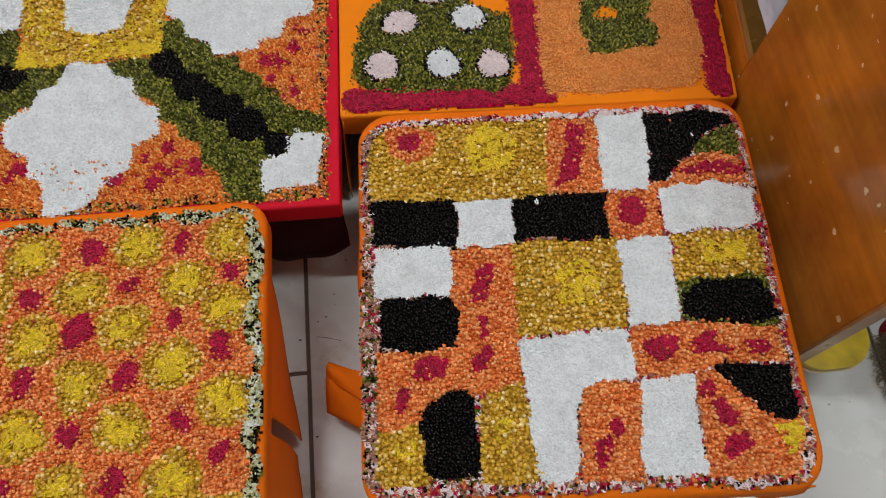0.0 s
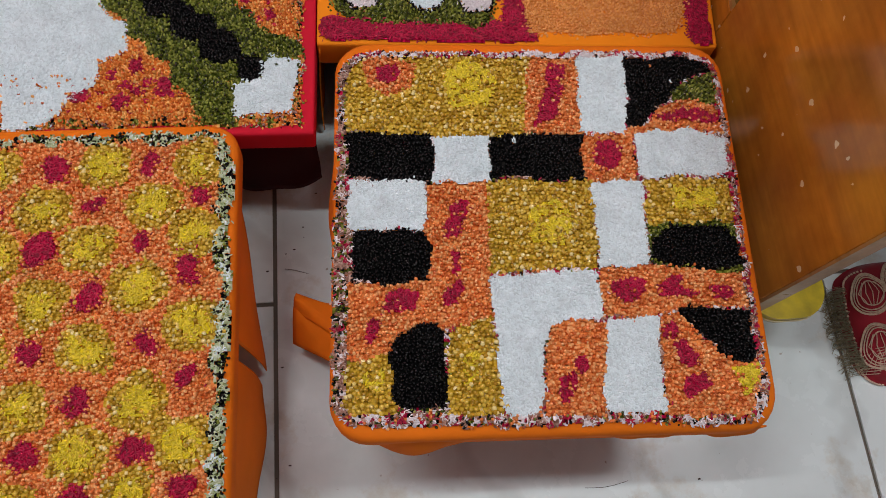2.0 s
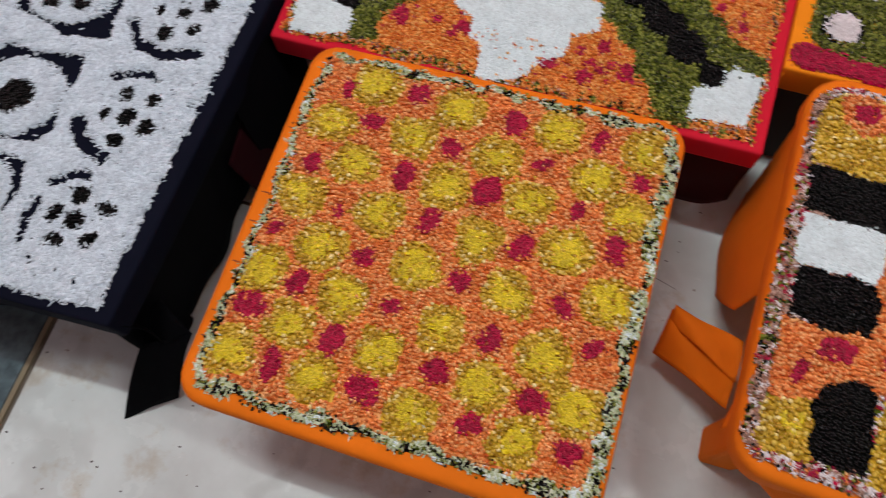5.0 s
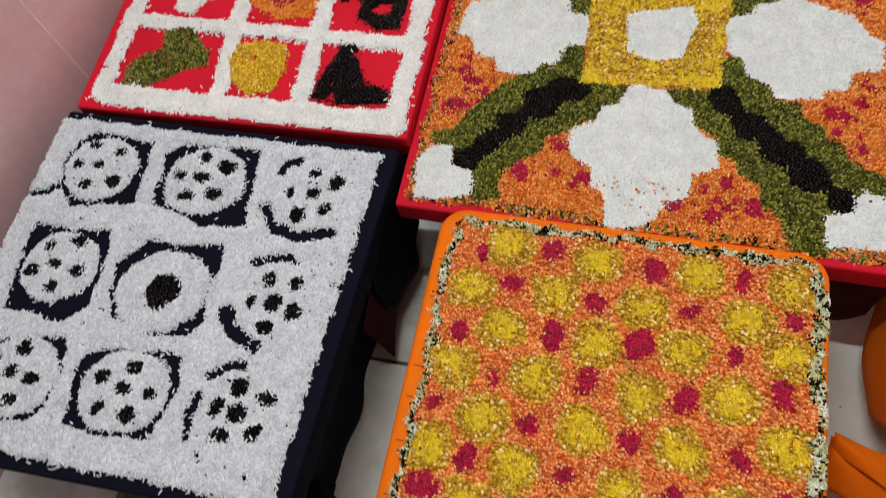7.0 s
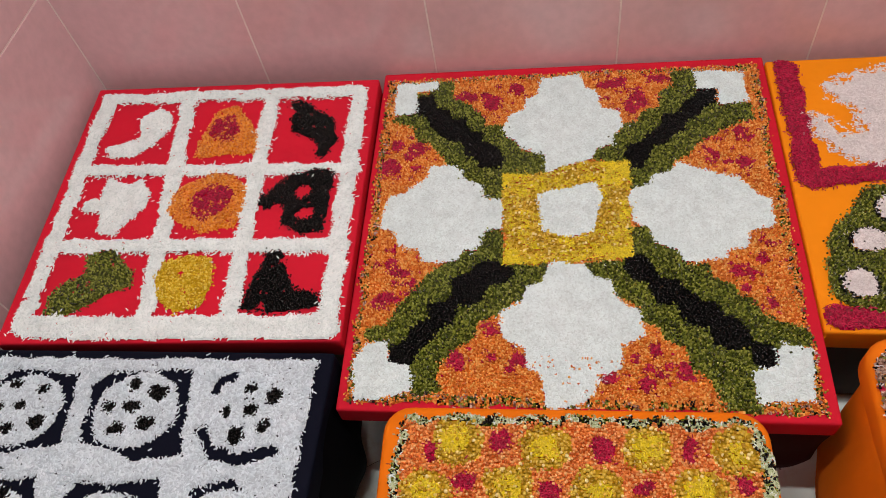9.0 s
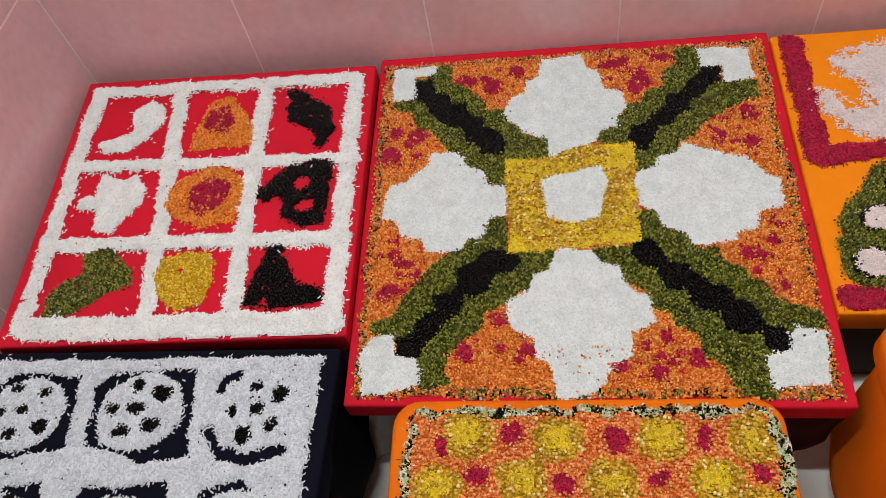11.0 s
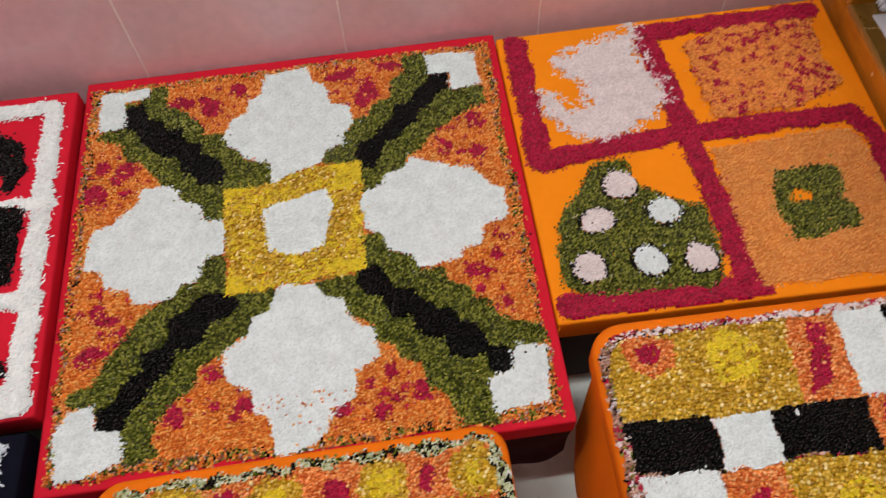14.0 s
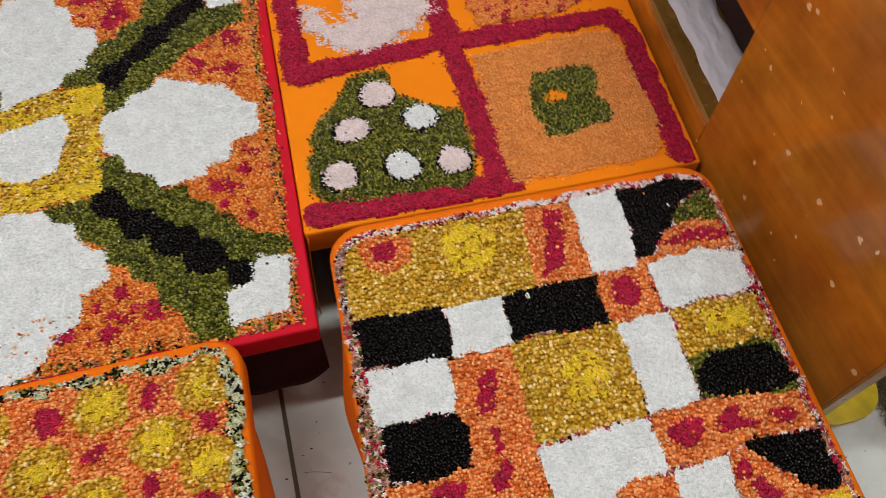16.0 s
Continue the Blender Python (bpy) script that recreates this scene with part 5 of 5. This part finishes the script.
RING_8 = (((0.378, 0.302), (0.449, 0.32), (0.558, 0.332), (0.63, 0.326), (0.649, 0.253), (0.639, 0.183), (0.623, 0.116), (0.498, 0.105), (0.392, 0.123), (0.378, 0.186), (0.368, 0.256)), (0.515, 0.221, 0.114, 0.103), ((0.521, 0.284, 0.021, 0.019), (0.448, 0.248, 0.019, 0.017), (0.511, 0.227, 0.022, 0.017), (0.585, 0.223, 0.017, 0.015), (0.467, 0.176, 0.017, 0.02), (0.548, 0.165, 0.021, 0.02)))
RING_9 = ((), (0.824, 0.223, 0.105, 0.097), ((0.802, 0.278, 0.021, 0.022), (0.875, 0.259, 0.023, 0.02), (0.762, 0.221, 0.018, 0.022), (0.815, 0.217, 0.023, 0.019), (0.793, 0.158, 0.019, 0.018), (0.868, 0.175, 0.021, 0.02)))


def drawn(design):
    return [(grain, label, inside(points)) for grain, label, points in design]


def grown(test, r):
    """The same shape, wider by r all round."""
    return lambda u, v: np.any([test(u + r * math.cos(k * math.pi / 4), v + r * math.sin(k * math.pi / 4)) for k in range(8)], 0) | test(u, v)


def speckled(region, pick, lo, hi):
    return lambda u, v: region(u, v) & (pick(u, v) >= lo) & (pick(u, v) < hi)


def rounded(board, inset, radius):
    """Inside a rounded rectangle, metres in from the edge of a board."""
    def test(u, v):
        x, y = np.abs(u - 0.5) * board.w, np.abs(v - 0.5) * board.h
        a, b = board.w / 2 - inset - radius, board.h / 2 - inset - radius
        return np.hypot(np.maximum(x - a, 0), np.maximum(y - b, 0)) < radius
    return test


pick_rng = np.random.default_rng(5)

# mandala: orange triangles, green bands along the diagonals, then the drawn shapes
lace = field(pick_rng, 95)
fine = field(pick_rng, 190, False)
core = lambda u, v: (np.abs(u - 0.5) < 0.486) & (np.abs(v - 0.497) < 0.488)


def wedge(side):
    turn = ((0, 1), (1, 0), (0, -1), (-1, 0))[side]
    return lambda u, v: core(u, v) & ((u - 0.5) * turn[0] + (v - 0.5) * turn[1] >= np.abs((u - 0.5) * turn[1] - (v - 0.5) * turn[0]))


mandala = []
for side in range(4):
    mandala.append(("fine_orange_lentils", "orange lentil fields with magenta blots between mandala petals", wedge(side)))
for blots in (BLOTS_NORTH, BLOTS_WEST, BLOTS_SOUTH, BLOTS_EAST):
    spots = tuple(blob(cu, cv, 1.12 * ru, 1.12 * rv) for cu, cv, ru, rv in blots)
    mandala.append(("magenta_rice", "crimson rice blots on orange lentils", lambda u, v, spots=spots: np.any([s(u, v) for s in spots], 0) & (lace(u, v) > 0.26)))
    near = tuple(blob(cu, cv, 2.6 * max(ru, rv), 2.6 * max(ru, rv)) for cu, cv, ru, rv in blots)
    mandala.append(("magenta_rice", "stray crimson rice round the blots", lambda u, v, near=near: np.any([s(u, v) for s in near], 0) & (lace(u, v) > 0.84)))
rim = lambda u, v: core(u, v) & ((np.abs(u - 0.5) > 0.466) | (np.abs(v - 0.497) > 0.468))
mandala.append(("black_gram", "black gram specks along the mandala rim", speckled(rim, fine, 0.0, 0.09)))
mandala.append(("green_gram", "green gram specks along the mandala rim", speckled(rim, fine, 0.09, 0.34)))
mandala.append(("brown_pink_rice", "brown pink rice flecks along the mandala rim", speckled(rim, fine, 0.34, 0.42)))
for band in (BAND_NORTH_WEST, BAND_NORTH_EAST, BAND_SOUTH_WEST, BAND_SOUTH_EAST):
    (green, green_label, green_test), bar = drawn(band)
    mandala += [(green, green_label, grown(green_test, 0.006)), bar]
mandala += drawn(PETAL_NORTH + PETAL_WEST + PETAL_EAST + PETAL_SOUTH + MANDALA_CORNERS + MANDALA_CENTRE)
square, hub, flecks = inside(MANDALA_CENTRE[0][2]), inside(MANDALA_CENTRE[1][2]), field(pick_rng, 60)
mandala.append(("gold_lentils", "golden lentils along the sides of the mandala centre", lambda u, v: square(u, v) & ~hub(u, v) & (np.minimum(np.abs(u - 0.495), np.abs(v - 0.495)) < 0.100 * (0.55 + 0.9 * lace(u, v))) & (0.5 * flecks(u, v) + 0.5 * fine(u, v) > 0.36)))
petal = inside(PETAL_SOUTH[0][2])
mandala.append(("fine_orange_lentils", "stray orange lentils on a white rice petal", lambda u, v: petal(u, v) & (v < 0.12) & (fine(u, v) > 0.92)))
strewn(BOARD_M, mandala, 11, wave=0.0034, group="mandala grains")

mixed_in = field(np.random.default_rng(52), 90)

# red stool: rice grid and nine figures
grid = [("clean_white_rice", "white rice grid frame on red cloth", t) for t in (stroke(0.026, (0.045, 0.945), (0.94, 0.945), (0.952, 0.035), (0.045, 0.045), (0.045, 0.945)),)]
lines = (stroke(0.025, (0.345, 0.93), (0.37, 0.63), (0.40, 0.326), (0.42, 0.05)), stroke(0.025, (0.642, 0.93), (0.649, 0.606), (0.656, 0.292), (0.668, 0.05)), stroke(0.023, (0.05, 0.615), (0.96, 0.595)), stroke(0.025, (0.045, 0.318), (0.96, 0.303)))
grid += [("clean_white_rice", "white rice grid line on red cloth", t) for t in lines]
low = stroke(0.036, (0.07, 0.045), (0.95, 0.035))
grid.append(("clean_white_rice", "broad white rice edge line on red cloth", low))
grid += [(g, l, speckled(t, mixed_in, 0.32 if g == "magenta_rice" else -1, 2)) for g, l, t in drawn(RED_FIGURES_1 + RED_FIGURES_2 + RED_FIGURES_3)]
for cu, cv, ru, rv in ((0.811, 0.506, 0.026, 0.021), (0.828, 0.422, 0.026, 0.019), (0.745, 0.445, 0.020, 0.014)):
    grid.append((None, "", blob(cu, cv, ru, rv)))
grid.append(("black_gram", "black gram paw of the animal shape", blob(0.700, 0.479, 0.024, 0.030)))
thin = field(np.random.default_rng(31), 105)
grid.append((None, "", lambda u, v: thin(u, v) > 0.90))
strewn(BOARD_R, grid, 12, ragged=0.0020, wave=0.0032, group="red stool grains")

# navy stool: rice ground with bare cells and dotted rice discs
rings = [("long_white_rice", "white rice ground on navy cloth", lambda u, v: (u > 0.0) & (u < 0.958) & (v > 0.03) & (v < 0.972))]
# bare gaps beside the rings of the third column
GAPS = (
    stroke(0.014, (0.709, 0.878), (0.717, 0.910), (0.749, 0.923)), stroke(0.016, (0.700, 0.758), (0.739, 0.709), (0.810, 0.691), (0.893, 0.713)),
    stroke(0.013, (0.721, 0.606), (0.760, 0.620), (0.811, 0.631)), stroke(0.006, (0.811, 0.631), (0.883, 0.590)), stroke(0.023, (0.698, 0.453), (0.733, 0.414), (0.795, 0.383)),
    stroke(0.014, (0.717, 0.290), (0.744, 0.318), (0.789, 0.330)), stroke(0.013, (0.702, 0.241), (0.698, 0.194), (0.710, 0.143)),
)
rings += [(None, "", gap) for gap in GAPS]
rings.append((None, "", stroke(0.012, (0.02, 0.715), (0.06, 0.725), (0.085, 0.75))))
for cell, (cu, cv, ru, rv), dots in (RING_1, RING_2, RING_3, RING_4, RING_5, RING_6, RING_7, RING_8, RING_9):
    if cell:
        rings.append((None, "", inside(cell)))
    rings.append(("long_white_rice", "white rice disc with black dots on navy cloth", blob(cu, cv, ru, rv)))
    for du, dv, su, sv in dots:
        rings.append(("black_gram", "black gram dot on a white rice disc", blob(du, dv, 1.12 * su, 1.12 * sv)))
rings.append((None, "", lambda u, v: thin(u, v) > np.where(u > 0.70, 0.89, 0.93)))
strewn(BOARD_D, rings, 13, ragged=0.0017, wave=0.0028, group="navy stool grains")

# chequered stool
chequer, dapple = [], field(np.random.default_rng(44), 100)
clump, rim_pick = field(pick_rng, 62), field(pick_rng, 170, False)
rim_mix = lambda u, v: 0.5 * clump(u, v) + 0.5 * rim_pick(u, v)
sway = field(pick_rng, 22)
ring_square = rounded(BOARD_B, 0.0055, 0.024)
ring = lambda u, v: ring_square(u - 0.008, v) & (u > 0.036)
inner = lambda u, v: np.minimum(np.minimum(u - 0.058, 0.963 - u), np.minimum(v - 0.040, 0.965 - v)) > 0.018 * (sway(u, v) - 0.5)
edge = lambda u, v: ring(u, v) & ~inner(u, v)
for grain, lo, hi in (("white_rice", 0.0, 0.20), ("pale_green_rice", 0.20, 0.50), ("green_gram", 0.50, 0.58), ("black_gram", 0.58, 1.01)):
    chequer.append((grain, "mixed pale rice and dark gram edging of the chequered stool", speckled(edge, rim_mix, lo, hi)))
chequer.append(("orange_lentils", "orange lentil ground of the chequered stool", lambda u, v: ring(u, v) & inner(u, v)))
ROWS = (DOTS_1, DOTS_2, DOTS_3, DOTS_4, DOTS_5, DOTS_6, DOTS_7, DOTS_8)
yellow = [dot for j, row in enumerate(ROWS) for i, dot in enumerate(row) if (i + j) % 2]
magenta = [dot for j, row in enumerate(ROWS) for i, dot in enumerate(row) if (i + j) % 2 == 0]


def squarish(cu, cv, ru, rv):
    return lambda u, v: (np.abs(u - cu) / ru) ** 2.6 + (np.abs(v - cv) / rv) ** 2.6 < 1


for cu, cv in yellow:
    patch = squarish(cu, cv, pick_rng.uniform(0.058, 0.068), pick_rng.uniform(0.056, 0.066))
    chequer.append(("gold_lentils", "golden lentil patch of the chequered stool", lambda u, v, patch=patch: patch(u, v) & ring(u, v) & inner(u, v)))
for cu, cv in yellow:
    wide = pick_rng.uniform(0.030, 0.041)
    chequer.append(("yellow_rice", "yellow rice dot on golden lentils", speckled(blob(cu, cv, wide, wide * pick_rng.uniform(0.9, 1.05)), dapple, 0.33, 2)))
for (cu, cv), (ru, rv) in zip(magenta, DOT_SIZES):
    chequer.append(("magenta_rice", "magenta rice dot on orange lentils", speckled(blob(cu, cv, ru, rv), dapple, 0.10, 2)))
strewn(BOARD_B, chequer, 14, ragged=0.0018, wave=0.005, group="chequered stool grains")

# patchwork stool
patchwork = []
mix_pick = field(pick_rng, 140, False)
whole = rounded(BOARD_C, 0.0, 0.036)
drift = field(pick_rng, 40)
tone = lambda u, v: 0.4 * drift(u, v) + 0.6 * mix_pick(u, v)
SIDES = (
    (lambda u, v: v > 0.965, (("pale_pink_rice", 0.0, 0.50), ("brown_pink_rice", 0.50, 0.62), ("black_gram", 0.62, 0.70), ("magenta_rice", 0.70, 1.01))),
    (lambda u, v: (v <= 0.965) & (u < 0.5) & (u <= v), (("brown_pink_rice", 0.0, 0.46), ("black_gram", 0.46, 0.57), ("pale_pink_rice", 0.57, 0.64), ("green_gram", 0.64, 0.80), ("magenta_rice", 0.80, 1.01))),
    (lambda u, v: (v <= 0.965) & (u >= 0.5) & (1 - u <= v), (("magenta_rice", 0.0, 0.34), ("brown_pink_rice", 0.34, 0.54), ("orange_lentils", 0.54, 0.60), ("black_gram", 0.60, 0.70), ("pale_pink_rice", 0.70, 1.01))),
    (lambda u, v: (v < u) & (v < 1 - u), (("pale_pink_rice", 0.0, 0.36), ("black_gram", 0.36, 0.44), ("brown_pink_rice", 0.44, 0.56), ("magenta_rice", 0.56, 0.64), ("green_gram", 0.64, 0.74), ("orange_lentils", 0.74, 1.01))),
)
for on_side, mix in SIDES:
    for grain, lo, hi in mix:
        patchwork.append((grain, "mixed spilled grains edging the patchwork stool", speckled(lambda u, v, on_side=on_side: whole(u, v) & on_side(u, v), tone, lo, hi)))
within = rounded(BOARD_C, 0.0085, 0.030)
mottle, FUZZ = field(pick_rng, 100), {"magenta_rice": 0.20, "yellow_rice": 0.43}
for design in (PATCHWORK_1, PATCHWORK_2, PATCHWORK_3, PATCHWORK_4, PATCHWORK_5, PATCHWORK_6, PATCHWORK_7, PATCHWORK_8):
    patchwork += [(grain, label, lambda u, v, test=test, fuzz=FUZZ.get(grain, 0.0): test(u, v) & within(u, v) & (mottle(u, v) >= fuzz)) for grain, label, test in drawn(design)]
dark = [test for grain, _, test in drawn(PATCHWORK_1 + PATCHWORK_2 + PATCHWORK_3 + PATCHWORK_4 + PATCHWORK_5 + PATCHWORK_6 + PATCHWORK_7 + PATCHWORK_8) if grain == "black_gram"]
crumbs = field(pick_rng, 150, False)
for grain, lo, hi in (("orange_lentils", 0.9990, 0.9994), ("white_rice", 0.9994, 2)):
    patchwork.append((grain, "stray grains fallen on the black gram", lambda u, v, lo=lo, hi=hi: np.any([t(u, v) for t in dark], 0) & within(u, v) & (crumbs(u, v) > lo) & (crumbs(u, v) <= hi)))
strewn(BOARD_C, patchwork, 15, ragged=0.0008, wave=0.003, high=0.005, group="patchwork stool grains", over=0.010)

# orange stool: magenta frames and four pictures
fields = []
for pts in (((0.048, 0.965), (0.045, 0.49)), ((0.040, 0.492), (0.429, 0.531), (0.935, 0.530), (0.966, 0.453), (0.966, 0.025)), ((0.435, 0.93), (0.462, 0.548), (0.495, 0.030)), ((0.411, 0.943), (0.950, 0.955)), ((0.030, 0.036), (0.509, 0.030))):
    fields.append(("magenta_rice", "magenta rice frame line on orange cloth", stroke(0.031, *pts)))
fields += drawn(FIELDS_BACK + FIELDS_FRONT)
bird, spill = inside(FIELDS_BACK[0][2]), field(pick_rng, 110, False)
fields.append(("pale_pink_rice", "stray pale pink grains beside the bird shape", lambda u, v: ~bird(u, v) & (bird(u - 0.03, v) | bird(u + 0.025, v) | bird(u, v - 0.03) | bird(u, v + 0.02)) & (spill(u, v) > 0.72)))
fields.append((None, "", lambda u, v: bird(u, v) & ~(bird(u - 0.02, v + 0.005) & bird(u + 0.02, v - 0.005) & bird(u, v + 0.02)) & (spill(u, v) < 0.30)))
streaks = field(pick_rng, 75)
fields.append(("magenta_rice", "magenta grains streaked through the thin orange field", speckled(inside(FIELDS_BACK[1][2]), streaks, 0.68, 2)))
fields.append((None, "", blob(0.704, 0.276, 0.028, 0.020)))
for cu, cv, rice in ((0.239, 0.38, "pale_pink_rice"), (0.152, 0.274, "pale_pink_rice"), (0.334, 0.278, "white_rice"), (0.105, 0.136, "pale_pink_rice"), (0.259, 0.137, "white_rice"), (0.39, 0.127, "pale_pink_rice")):
    fields.append(("black_gram", "dark rim of a rice fruit on the green tree", blob(cu, cv, 0.051, 0.046)))
    fields.append((rice, "pale rice fruit on the green gram tree", blob(cu, cv, 0.041, 0.039)))
strewn(BOARD_O, fields, 16, ragged=0.0022, wave=0.004, high=0.0035, group="orange stool grains")


# ---- pieces of the floor and the walls ----
def slab_piece(name, x0, x1, y0, y1, z0, z1, mat, parent, bevel=0.0015):
    return boxed(name, x0, x1, y0, y1, z0, z1, mat, parent, bevel=bevel)


G = 0.0028
XS = (-0.513, 0.238, 1.010, 1.78, 2.55, 3.32)
for i, (xa, xb) in enumerate(zip(XS, XS[1:])):
    cuts = [0.33, -0.44, -1.2, -1.96, -2.72, -4.4] if i % 2 == 0 else [0.33, -0.85, -1.6, -2.36, -4.4]
    for ya, yb in zip(cuts, cuts[1:]):
        slab_piece("slab", xa + G, min(xb - G, EAST), yb + G, ya - G, -0.004, 0.0, MARBLE, floor, 0.0008)
slab_piece("granite_slab", -0.622, -0.526, -4.4, 0.33, -0.004, 0.0, GRANITE, floor, 0.0008)
for x in (-0.632, -0.525):
    slab_piece("joint_strip", x + 0.001, x + 0.008, -4.4, 0.33, -0.004, 0.0003, BRASS_STRIP, floor, 0.0)
for ya, yb in ((0.33, -0.62), (-0.62, -1.4), (-1.4, -2.16), (-2.16, -4.4)):
    slab_piece("slab", WALL_X, -0.634, yb + G, ya - G, -0.004, 0.0, MARBLE, floor, 0.0008)
T = 0.3045
for k in range(13):
    xa, xb = (WALL_X if k == 0 else -0.810 + T * k), -0.810 + T * (k + 1)
    for za, zb in ((-0.004, 0.42), (0.42, 0.87), (0.87, 1.32), (1.32, 1.77), (1.77, 2.22), (2.22, TOP)):
        if xb - xa > 0.01 and xa < EAST:
            slab_piece("tile", xa + 0.0014, min(xb, EAST) - 0.0014, WALL_Y, WALL_Y + 0.0055, za + 0.0014, zb - 0.0014, TILE, wall_north, 0.0008)
for k in range(11):
    ya, yb = (WALL_Y if k == 0 else WALL_Y - 0.16 - T * k), WALL_Y - 0.16 - T * (k + 1)
    for za, zb in ((-0.004, 0.42), (0.42, 0.87), (0.87, 1.32), (1.32, 1.77), (1.77, 2.22), (2.22, TOP)):
        slab_piece("tile", WALL_X - 0.0055, WALL_X, yb + 0.0014, ya - 0.0014, za + 0.0014, zb - 0.0014, TILE, wall_west, 0.0008)

# ---- crumbs, threads and a marble crack on the floor ----
rng = random.Random(21)
CRUMB = plain_material("dark_crumb", (0.05, 0.035, 0.03), 0.7)
bm = bmesh.new()
for cx, cy, sx, sy, count in ((-0.38, -0.86, 0.13, 0.10, 16), (0.0, -0.82, 0.20, 0.06, 12), (0.27, -0.62, 0.02, 0.16, 8), (0.27, -0.36, 0.02, 0.05, 6), (0.85, -0.75, 0.12, 0.08, 6)):
    for _ in range(count):
        x, y, r = rng.gauss(cx, sx), rng.gauss(cy, sy), rng.uniform(0.0006, 0.0014)
        bmesh.ops.create_icosphere(bm, subdivisions=1, radius=r, matrix=Matrix.LocRotScale((x, y, r * 0.6), None, (1.8, 0.9, 0.6)) @ Matrix.Rotation(rng.uniform(0, 3), 4, "Z"))
tagged(part("floor_crumbs", bm, CRUMB), "small dark crumbs scattered on the marble floor", "crumbs", "", "stuff")
# the first cord stands for a crack in the marble, the others are threads
for a, b, bow in (((-0.318, -0.316), (-0.268, -0.284), 0.002), ((0.251, -0.392), (0.283, -0.401), 0.001), ((0.620, -0.704), (0.677, -0.700), -0.003)):
    bm = bmesh.new()
    cord(bm, [(lerp(a[0], b[0], k / 10), lerp(a[1], b[1], k / 10) + bow * math.sin(k * 0.314), 0.0006 + 0.0006 * math.sin(k * 0.5) ** 2) for k in range(11)], 0.0003)
    tagged(part("thread", bm, CRUMB), "short dark thread-thin line on the marble floor", "thread", "threads on the floor")
